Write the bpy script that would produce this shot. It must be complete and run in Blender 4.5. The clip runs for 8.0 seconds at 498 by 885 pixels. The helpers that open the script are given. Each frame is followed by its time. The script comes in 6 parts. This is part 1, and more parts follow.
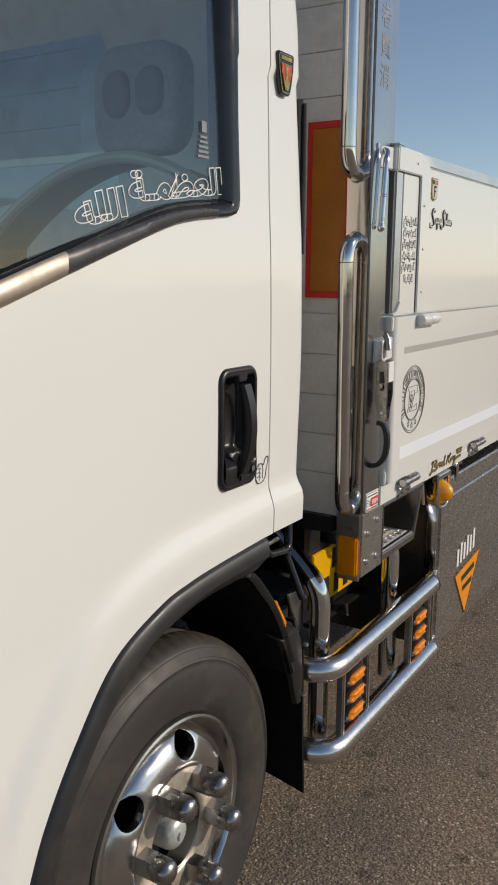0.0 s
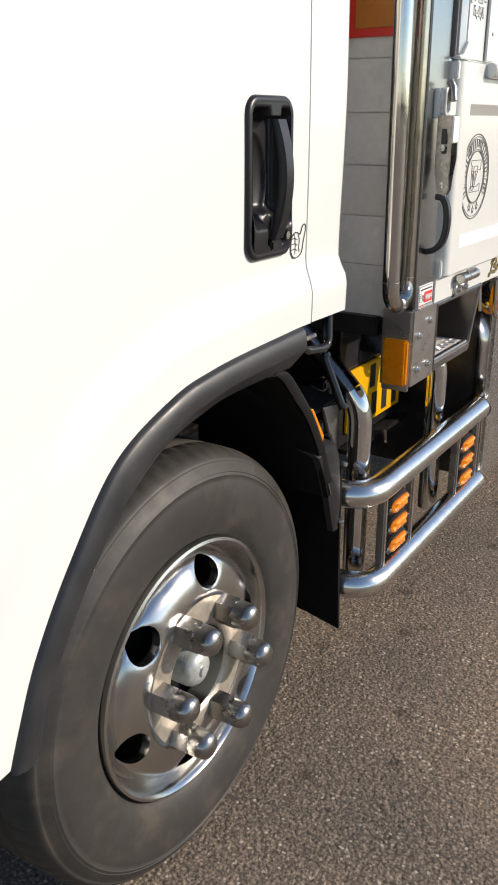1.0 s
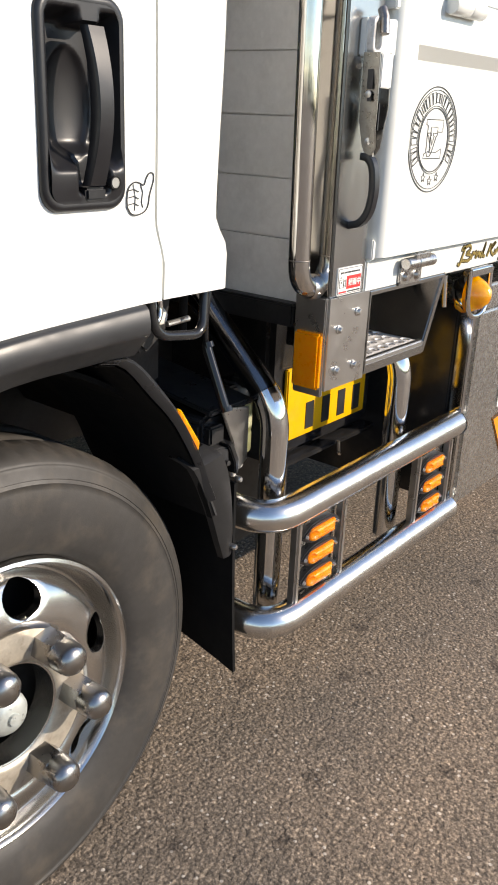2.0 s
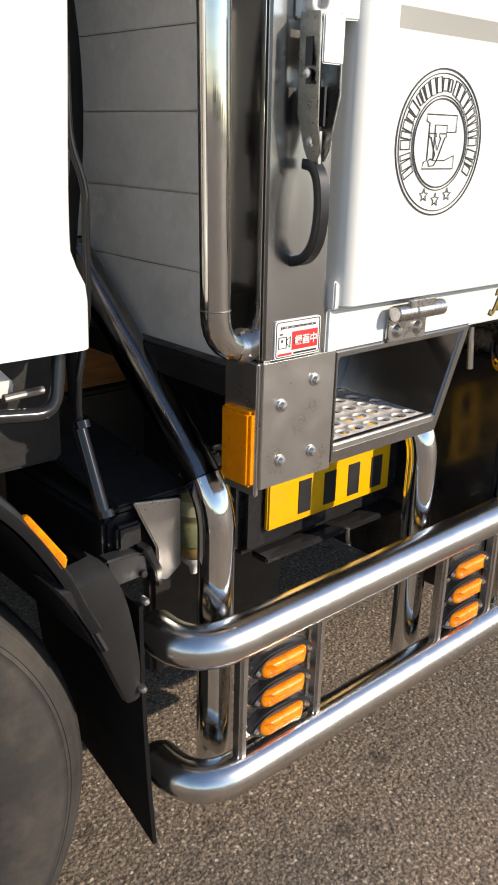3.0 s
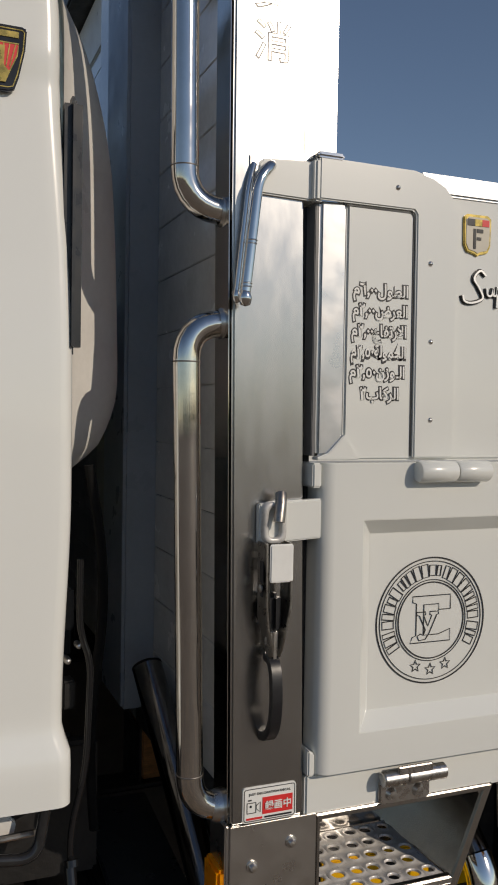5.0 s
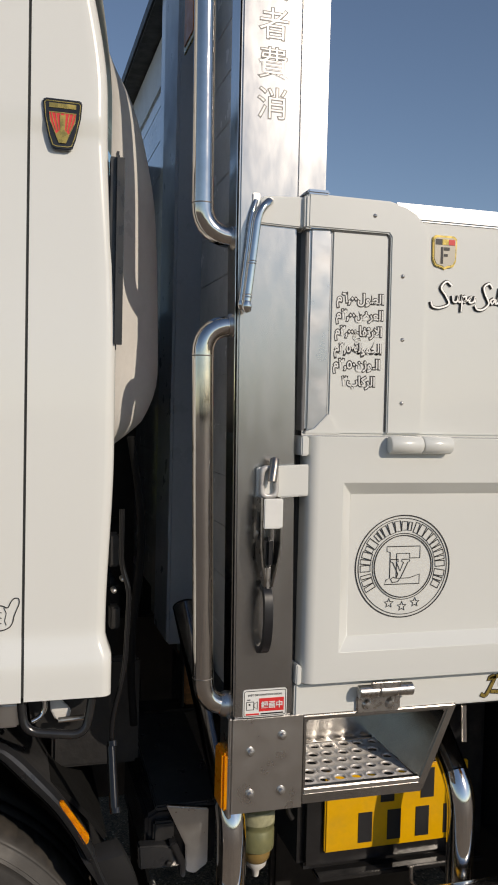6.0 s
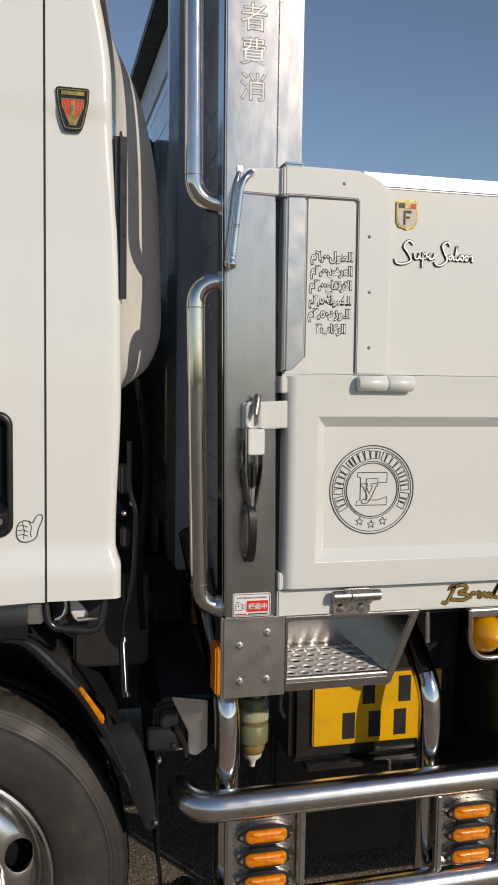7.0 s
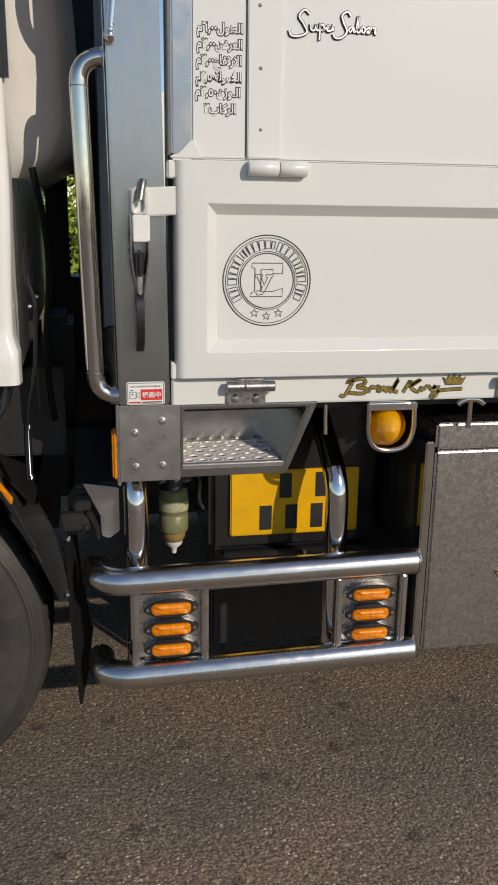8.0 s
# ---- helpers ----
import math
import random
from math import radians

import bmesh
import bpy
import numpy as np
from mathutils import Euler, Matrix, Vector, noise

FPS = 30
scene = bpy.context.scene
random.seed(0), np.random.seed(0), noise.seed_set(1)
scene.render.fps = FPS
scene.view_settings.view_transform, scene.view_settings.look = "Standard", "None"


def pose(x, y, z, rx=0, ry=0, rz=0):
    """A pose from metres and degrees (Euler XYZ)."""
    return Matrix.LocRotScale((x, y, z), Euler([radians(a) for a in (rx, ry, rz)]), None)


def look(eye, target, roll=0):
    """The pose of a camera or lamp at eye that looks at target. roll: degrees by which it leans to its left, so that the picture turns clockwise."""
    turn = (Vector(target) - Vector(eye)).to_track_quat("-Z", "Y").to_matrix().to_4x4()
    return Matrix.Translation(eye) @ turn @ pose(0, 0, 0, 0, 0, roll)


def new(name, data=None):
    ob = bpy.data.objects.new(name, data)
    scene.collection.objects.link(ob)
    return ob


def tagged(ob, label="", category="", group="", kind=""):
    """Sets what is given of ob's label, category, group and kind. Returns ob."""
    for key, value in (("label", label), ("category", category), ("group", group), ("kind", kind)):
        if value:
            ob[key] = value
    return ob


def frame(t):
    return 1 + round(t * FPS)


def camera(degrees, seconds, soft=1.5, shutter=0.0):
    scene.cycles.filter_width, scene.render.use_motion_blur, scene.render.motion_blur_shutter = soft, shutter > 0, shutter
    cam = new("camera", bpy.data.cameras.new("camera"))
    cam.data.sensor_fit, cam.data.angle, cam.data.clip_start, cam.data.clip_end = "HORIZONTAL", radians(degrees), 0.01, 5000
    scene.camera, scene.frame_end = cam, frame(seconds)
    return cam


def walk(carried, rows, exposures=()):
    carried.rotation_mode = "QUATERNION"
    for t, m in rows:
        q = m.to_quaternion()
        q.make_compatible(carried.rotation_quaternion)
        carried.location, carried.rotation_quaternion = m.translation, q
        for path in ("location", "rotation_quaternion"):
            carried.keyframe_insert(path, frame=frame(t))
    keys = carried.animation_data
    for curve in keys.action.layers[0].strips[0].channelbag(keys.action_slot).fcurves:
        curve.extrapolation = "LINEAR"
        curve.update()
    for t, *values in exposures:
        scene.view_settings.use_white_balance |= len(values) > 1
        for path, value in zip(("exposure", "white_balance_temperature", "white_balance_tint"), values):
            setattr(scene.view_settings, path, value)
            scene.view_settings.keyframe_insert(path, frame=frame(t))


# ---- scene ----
cam = camera(32.7, 8.0, soft=1.9)
PATH = [
    (0, (0.03, -0.795, 1.535), (1.693, 0.243, 1.14), 0.4),
    (0.5, (0.137, -0.675, 1.419), (1.758, 0.339, 0.833), 0.3),
    (1, (0.24, -0.632, 1.322), (1.809, 0.389, 0.618), -0.1),
    (1.5, (0.48, -0.704, 1.28), (1.981, 0.386, 0.533), 1.3),
    (2, (0.674, -0.744, 1.242), (2.139, 0.412, 0.523), 2.4),
    (2.2, (0.763, -0.739, 1.23), (2.213, 0.443, 0.523), 2.5),
    (3.3, (1.309, -0.661, 1.216), (2.466, 0.842, 0.582), 1.5),
    (3.5, (1.382, -0.647, 1.238), (2.467, 0.93, 0.659), 1.8),
    (4, (1.437, -0.686, 1.361), (2.348, 1.07, 1.069), 2.2),
    (4.5, (1.401, -0.828, 1.471), (2.246, 0.981, 1.362), 2.1),
    (4.7, (1.411, -0.888, 1.483), (2.223, 0.939, 1.413), 1.3),
    (5.8, (1.468, -1.235, 1.503), (2.035, 0.681, 1.418), 1.6),
    (6, (1.46, -1.298, 1.481), (2.002, 0.625, 1.39), 1.4),
    (6.5, (1.428, -1.446, 1.455), (1.934, 0.486, 1.352), 0.8),
    (7, (1.478, -1.539, 1.433), (1.95, 0.398, 1.274), 0.9),
    (7.5, (1.608, -1.61, 1.379), (2.017, 0.316, 1.028), 0.9),
    (8, (1.749, -1.635, 1.348), (2.121, 0.257, 0.817), 0.9),
]
TINT = 14  # white balance
EXPOSURES = [(t, stops, k, TINT) for t, stops, k in ((0.0, -0.02, 7550), (0.5, 0.12, 7350), (1.0, 0.62, 7350), (1.5, 1.15, 7350), (2.0, 1.05, 7450), (2.2, 1.05, 7450), (3.3, 0.85, 7450), (3.5, 0.80, 7450), (4.0, -0.05, 7550), (4.5, -0.58, 7550), (6.0, -0.16, 7500), (6.5, -0.10, 7500), (7.5, -0.10, 7450), (8.0, -0.03, 7400))]
walk(cam, [(t, look(eye, target, roll)) for t, eye, target, roll in PATH], EXPOSURES)

# ---- light: clear sky, one sun from the rear quarter on the camera's side ----
SUN_EL, SUN_AZ = 26.0, 149.0  # degrees; azimuth clockwise from +y
world = bpy.data.worlds.new("sky")
scene.world = world
world.use_nodes = True
wn = world.node_tree.nodes
sky = wn.new("ShaderNodeTexSky")
sky.sky_type = "NISHITA"
sky.sun_disc = False
sky.sun_elevation, sky.sun_rotation = radians(SUN_EL), radians(SUN_AZ)
sky.air_density, sky.dust_density, sky.ozone_density = 1.0, 0.35, 3.0
sky.altitude = 1200.0
world.node_tree.links.new(sky.outputs["Color"], wn["Background"].inputs["Color"])
wn["Background"].inputs["Strength"].default_value = 0.115
sun_data = bpy.data.lights.new("sun", "SUN")
sun_data.energy, sun_data.angle, sun_data.color = 2.9, radians(0.5), (1.0, 0.95, 0.87)
sun = new("sun", sun_data)
ce, se = math.cos(radians(SUN_EL)), math.sin(radians(SUN_EL))
sun_way = Vector((ce * math.sin(radians(SUN_AZ)), ce * math.cos(radians(SUN_AZ)), se))
sun.matrix_basis = look(sun_way * 30, (0, 0, 0))


# ---- materials ----
def material(name, color, rough=0.5, metal=0.0, vary=0.08, scale=6.0, fine=90.0, bump=0.0, bump_scale=300.0, rough_vary=0.1, coat=0.0, stretch=(1, 1, 1), dirt_or_sheen=None, dirt_or_sheen_amount=0.0, per_piece=0.0):
    """A surface with a base colour, two scales of variation, uneven gloss and fine relief."""
    m = bpy.data.materials.new(name)
    m.use_nodes = True
    nodes, links = m.node_tree.nodes, m.node_tree.links
    bsdf = nodes["Principled BSDF"]
    coord = nodes.new("ShaderNodeTexCoord")
    mapping = nodes.new("ShaderNodeMapping")
    mapping.inputs["Scale"].default_value = stretch
    links.new(coord.outputs["Object"], mapping.inputs["Vector"])

    def noise_tex(sc, detail=4.0, roughness=0.55):
        n = nodes.new("ShaderNodeTexNoise")
        n.inputs["Scale"].default_value, n.inputs["Detail"].default_value, n.inputs["Roughness"].default_value = sc, detail, roughness
        links.new(mapping.outputs["Vector"], n.inputs["Vector"])
        return n

    def ranged(sock, lo, hi, a=0.3, b=0.7):
        r = nodes.new("ShaderNodeMapRange")
        r.inputs["From Min"].default_value, r.inputs["From Max"].default_value = a, b
        r.inputs["To Min"].default_value, r.inputs["To Max"].default_value = lo, hi
        links.new(sock, r.inputs["Value"])
        return r.outputs["Result"]

    big, small = noise_tex(scale), noise_tex(fine)
    add = nodes.new("ShaderNodeMath")
    add.operation = "MULTIPLY"
    links.new(ranged(big.outputs["Fac"], 1 - vary, 1 + vary), add.inputs[0])
    links.new(ranged(small.outputs["Fac"], 1 - vary * 0.6, 1 + vary * 0.6), add.inputs[1])
    value = add.outputs[0]
    if per_piece:
        info = nodes.new("ShaderNodeObjectInfo")
        mul = nodes.new("ShaderNodeMath")
        mul.operation = "MULTIPLY"
        links.new(ranged(info.outputs["Random"], 1 - per_piece, 1 + per_piece, 0, 1), mul.inputs[0])
        links.new(value, mul.inputs[1])
        value = mul.outputs[0]
    tint = nodes.new("ShaderNodeMix")
    tint.data_type, tint.blend_type = "RGBA", "MULTIPLY"
    tint.inputs[0].default_value = 1.0
    tint.inputs[6].default_value = (*color, 1)
    links.new(value, tint.inputs[7])
    out = tint.outputs[2]
    if dirt_or_sheen:
        mix = nodes.new("ShaderNodeMix")
        mix.data_type = "RGBA"
        links.new(ranged(noise_tex(scale * 2.3, 6.0, 0.65).outputs["Fac"], 0, dirt_or_sheen_amount, 0.5, 0.72), mix.inputs[0])
        links.new(out, mix.inputs[6])
        mix.inputs[7].default_value = (*dirt_or_sheen, 1)
        out = mix.outputs[2]
    links.new(out, bsdf.inputs["Base Color"])
    links.new(ranged(noise_tex(scale * 3, 5.0).outputs["Fac"], max(0.02, rough - rough_vary), min(1.0, rough + rough_vary)), bsdf.inputs["Roughness"])
    bsdf.inputs["Metallic"].default_value = metal
    bsdf.inputs["Coat Weight"].default_value = coat
    bsdf.inputs["Coat Roughness"].default_value = 0.06
    if bump:
        b = nodes.new("ShaderNodeBump")
        b.inputs["Strength"].default_value, b.inputs["Distance"].default_value = bump, 0.002
        links.new(noise_tex(bump_scale, 3.0).outputs["Fac"], b.inputs["Height"])
        links.new(b.outputs["Normal"], bsdf.inputs["Normal"])
    return m


WHITE = material("white_paint", (0.775, 0.785, 0.75), 0.24, vary=0.003, scale=2.0, coat=0.5, rough_vary=0.008)
PANEL_WHITE = material("body_white_paint", (0.72, 0.73, 0.695), 0.26, vary=0.004, scale=3.0, coat=0.4, rough_vary=0.01, bump=0.03, bump_scale=25.0)
# blotches in the wall paint imitate mottled reflections
GREY_WALL = material("grey_wall_paint", (0.80, 0.80, 0.78), 0.20, vary=0.07, scale=4.0, coat=0.6, per_piece=0.03, dirt_or_sheen=(0.45, 0.44, 0.41), dirt_or_sheen_amount=0.4)
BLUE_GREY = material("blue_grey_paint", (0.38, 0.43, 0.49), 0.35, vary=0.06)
CHROME = material("chrome", (0.76, 0.75, 0.73), 0.10, 1.0, vary=0.05, scale=9.0, rough_vary=0.04, dirt_or_sheen=(0.42, 0.36, 0.3), dirt_or_sheen_amount=0.18)
DARK_CHROME = material("black_chrome", (0.20, 0.20, 0.205), 0.14, 1.0, vary=0.1, scale=12.0, rough_vary=0.06, dirt_or_sheen=(0.05, 0.045, 0.04), dirt_or_sheen_amount=0.3)
RIM_METAL = material("rim_polished_metal", (0.60, 0.595, 0.58), 0.22, 1.0, vary=0.02, scale=7.0, rough_vary=0.035, dirt_or_sheen=(0.42, 0.35, 0.28), dirt_or_sheen_amount=0.12)
HUB_FACE = material("weathered_wheel_centre", (0.50, 0.45, 0.37), 0.42, 0.55, vary=0.15, scale=20.0, rough_vary=0.12, bump=0.1, bump_scale=120.0, dirt_or_sheen=(0.2, 0.14, 0.1), dirt_or_sheen_amount=0.5)
NUT_METAL = material("nut_cover_metal", (0.38, 0.365, 0.35), 0.3, 1.0, vary=0.06, scale=12.0, rough_vary=0.08, dirt_or_sheen=(0.3, 0.25, 0.2), dirt_or_sheen_amount=0.3)
TREAD = material("pressed_tread_metal", (0.84, 0.81, 0.77), 0.32, 0.25, vary=0.08, scale=30.0, rough_vary=0.08, dirt_or_sheen=(0.4, 0.24, 0.13), dirt_or_sheen_amount=0.25)
STEEL = material("brushed_steel", (0.47, 0.465, 0.455), 0.24, 1.0, vary=0.03, scale=5.0, rough_vary=0.03, stretch=(3, 3, 1), bump=0.006, bump_scale=40.0, dirt_or_sheen=(0.42, 0.38, 0.34), dirt_or_sheen_amount=0.12)
MIRROR_STEEL = material("polished_post_side", (0.66, 0.64, 0.61), 0.09, 1.0, vary=0.03, scale=8.0, rough_vary=0.03, bump=0.01, bump_scale=22.0)
RAIL = material("stainless_tube", (0.72, 0.705, 0.68), 0.22, 1.0, vary=0.04, scale=14.0, rough_vary=0.03, bump=0.004, bump_scale=30.0, dirt_or_sheen=(0.50, 0.45, 0.40), dirt_or_sheen_amount=0.15)
POLISHED_RAIL = material("polished_grab_rail", (0.70, 0.68, 0.65), 0.10, 1.0, vary=0.04, scale=14.0, rough_vary=0.04, bump=0.004, bump_scale=50.0, dirt_or_sheen=(0.45, 0.40, 0.34), dirt_or_sheen_amount=0.12)
STEEL_FLAT = material("worn_steel_plate", (0.64, 0.62, 0.595), 0.30, 1.0, vary=0.03, scale=9.0, rough_vary=0.05, bump=0.02, bump_scale=160.0, dirt_or_sheen=(0.5, 0.46, 0.42), dirt_or_sheen_amount=0.05)
POLISHED = material("polished_step_steel", (0.47, 0.46, 0.445), 0.22, 1.0, vary=0.03, scale=14.0, rough_vary=0.05, bump=0.03, bump_scale=30.0, dirt_or_sheen=(0.35, 0.28, 0.22), dirt_or_sheen_amount=0.15)
# pale speckle in the sheet's colour imitates the asphalt mirrored in it
GALV = material("stainless_sheet", (0.64, 0.625, 0.60), 0.27, 1.0, vary=0.07, scale=38.0, fine=150.0, rough_vary=0.07, bump=0.03, bump_scale=45.0, dirt_or_sheen=(0.76, 0.73, 0.70), dirt_or_sheen_amount=0.3)
EDGE_STEEL = material("dull_edge_steel", (0.58, 0.575, 0.57), 0.34, 1.0, vary=0.04, scale=8.0, rough_vary=0.08, bump=0.02, bump_scale=80.0, dirt_or_sheen=(0.4, 0.3, 0.22), dirt_or_sheen_amount=0.2)
LATCH_STEEL = material("worn_dark_latch_steel", (0.36, 0.345, 0.32), 0.33, 1.0, vary=0.12, scale=50.0, rough_vary=0.1, bump=0.05, bump_scale=300.0, dirt_or_sheen=(0.12, 0.09, 0.07), dirt_or_sheen_amount=0.35)
LATCH_PIN = material("worn_latch_pin", (0.34, 0.31, 0.28), 0.36, 1.0, vary=0.1, scale=60.0, dirt_or_sheen=(0.25, 0.17, 0.11), dirt_or_sheen_amount=0.4)
ALU = material("aluminium_edge", (0.6, 0.6, 0.6), 0.38, 1.0, vary=0.05, rough_vary=0.1)
RUBBER = material("tyre_rubber", (0.036, 0.033, 0.030), 0.60, vary=0.18, scale=5.0, fine=90.0, bump=0.1, bump_scale=420.0, dirt_or_sheen=(0.115, 0.092, 0.068), dirt_or_sheen_amount=0.42)
HANDLE_BLACK = material("handle_black_plastic", (0.012, 0.012, 0.014), 0.36, vary=0.08, scale=14.0, rough_vary=0.05, bump=0.02, bump_scale=500.0)
PLASTIC = material("black_plastic", (0.021, 0.022, 0.024), 0.34, vary=0.12, scale=10.0, bump=0.05, bump_scale=700.0, dirt_or_sheen=(0.05, 0.046, 0.042), dirt_or_sheen_amount=0.2)
TRIM = material("dark_grey_arch_plastic", (0.024, 0.025, 0.027), 0.42, vary=0.1, scale=7.0, bump=0.06, bump_scale=900.0, dirt_or_sheen=(0.07, 0.065, 0.06), dirt_or_sheen_amount=0.25)
GLOSS_BLACK = material("gloss_black_paint", (0.018, 0.018, 0.019), 0.16, vary=0.1, rough_vary=0.08, dirt_or_sheen=(0.06, 0.055, 0.05), dirt_or_sheen_amount=0.35)
CHASSIS = material("chassis_black", (0.014, 0.0135, 0.0135), 0.5, vary=0.3, scale=12.0, bump=0.25, bump_scale=120.0, dirt_or_sheen=(0.030, 0.026, 0.022), dirt_or_sheen_amount=0.35)
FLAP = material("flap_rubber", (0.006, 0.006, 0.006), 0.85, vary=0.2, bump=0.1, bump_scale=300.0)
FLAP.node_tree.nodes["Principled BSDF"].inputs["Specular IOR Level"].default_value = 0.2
AMBER = material("amber_lens", (0.90, 0.225, 0.001), 0.3, vary=0.2, scale=70.0, bump=0.6, bump_scale=260.0, rough_vary=0.05, coat=0.15)
YELLOW_LENS = material("yellow_lens", (0.95, 0.42, 0.002), 0.08, vary=0.12, scale=50.0, bump=0.8, bump_scale=45.0, rough_vary=0.05, coat=0.8)
AMBER_FLAT = material("amber_side_lens", (1.0, 0.27, 0.003), 0.3, vary=0.1, scale=40.0, bump=0.2, bump_scale=300.0, rough_vary=0.05)
for lens_mat in (AMBER, YELLOW_LENS, AMBER_FLAT):
    lens_bsdf = lens_mat.node_tree.nodes["Principled BSDF"]
    lens_bsdf.inputs["Subsurface Weight"].default_value = 0.45 if lens_mat is AMBER_FLAT else 0.7
    lens_bsdf.inputs["Subsurface Radius"].default_value = (1.0, 0.5, 0.1)
    lens_bsdf.inputs["Subsurface Scale"].default_value = 0.04
YELLOW_LENS.node_tree.nodes["Principled BSDF"].inputs["Transmission Weight"].default_value = 0.2
YELLOW = material("yellow_plate", (0.78, 0.415, 0.004), 0.4, vary=0.05, scale=9.0, dirt_or_sheen=(0.35, 0.22, 0.04), dirt_or_sheen_amount=0.2)
RED = material("red_reflective", (0.75, 0.035, 0.022), 0.4, vary=0.06)
ORANGE = material("orange_reflective", (0.52, 0.17, 0.012), 0.4, vary=0.1, scale=14.0, bump=0.2, bump_scale=500.0)
WOOD = material("bare_timber", (0.42, 0.19, 0.06), 0.6, vary=0.3, scale=5.0, fine=40.0, bump=0.3, bump_scale=60.0, stretch=(2, 14, 14))
INK = material("black_print", (0.02, 0.02, 0.022), 0.45, vary=0.1)
WORN_WHITE = material("worn_white_latch_paint", (0.58, 0.57, 0.55), 0.35, 0.2, vary=0.1, scale=40.0, dirt_or_sheen=(0.25, 0.22, 0.19), dirt_or_sheen_amount=0.5)
WHITE_PRINT = material("white_print", (0.78, 0.78, 0.75), 0.45, vary=0.04)
GREY_PRINT = material("grey_print", (0.24, 0.24, 0.235), 0.4, vary=0.06)
RED_PRINT = material("red_print", (0.7, 0.03, 0.03), 0.45, vary=0.05)
SCRIPT_METAL = material("bright_script_metal", (0.72, 0.71, 0.69), 0.38, 0.5, vary=0.05, scale=30.0)
GUARD_GREY = material("dull_black_guard_plastic", (0.019, 0.019, 0.0195), 0.42, vary=0.12, scale=12.0, bump=0.05, bump_scale=500.0, dirt_or_sheen=(0.05, 0.046, 0.042), dirt_or_sheen_amount=0.25)
GOLD = material("gold_print", (0.42, 0.31, 0.09), 0.3, 0.7, vary=0.15, scale=30.0)
GUARD_GREY.node_tree.nodes["Principled BSDF"].inputs["Specular IOR Level"].default_value = 0.28
OLIVE = material("olive_filter_paint", (0.22, 0.22, 0.11), 0.35, 0.2, vary=0.15, scale=20.0)
SEAT = material("seat_fabric", (0.15, 0.165, 0.17), 0.85, vary=0.15, bump=0.3, bump_scale=300.0)
HEADREST = material("headrest_fabric", (0.30, 0.32, 0.32), 0.8, vary=0.15, bump=0.3, bump_scale=300.0)
CREAM = material("steering_rim_cream", (0.42, 0.42, 0.36), 0.4, vary=0.06)
BEIGE = material("cab_back_paint", (0.70, 0.69, 0.655), 0.36, vary=0.04, scale=4.0, dirt_or_sheen=(0.4, 0.36, 0.32), dirt_or_sheen_amount=0.3)
LEAF = material("leaf_green", (0.27, 0.36, 0.04), 0.5, vary=0.4, scale=8.0)
LEAF_DARK = material("far_leaf", (0.06, 0.075, 0.03), 0.6, vary=0.4, scale=0.8)
BARK = material("bark", (0.12, 0.085, 0.06), 0.85, vary=0.3, bump=0.5, bump_scale=60.0)


def glass_material(name, tint, gloss_rough=0.02):
    m = bpy.data.materials.new(name)
    m.use_nodes = True
    nodes, links = m.node_tree.nodes, m.node_tree.links
    nodes.remove(nodes["Principled BSDF"])
    clear, gloss, mix, fres = (nodes.new("ShaderNode" + k) for k in ("BsdfTransparent", "BsdfGlossy", "MixShader", "Fresnel"))
    clear.inputs["Color"].default_value = (*tint, 1)
    gloss.inputs["Roughness"].default_value = gloss_rough
    fres.inputs["IOR"].default_value = 1.85
    links.new(fres.outputs["Fac"], mix.inputs["Fac"])
    links.new(clear.outputs[0], mix.inputs[1])
    links.new(gloss.outputs[0], mix.inputs[2])
    links.new(mix.outputs[0], nodes["Material Output"].inputs["Surface"])
    return m


GLASS = glass_material("tinted_glass", (0.72, 0.88, 0.93))


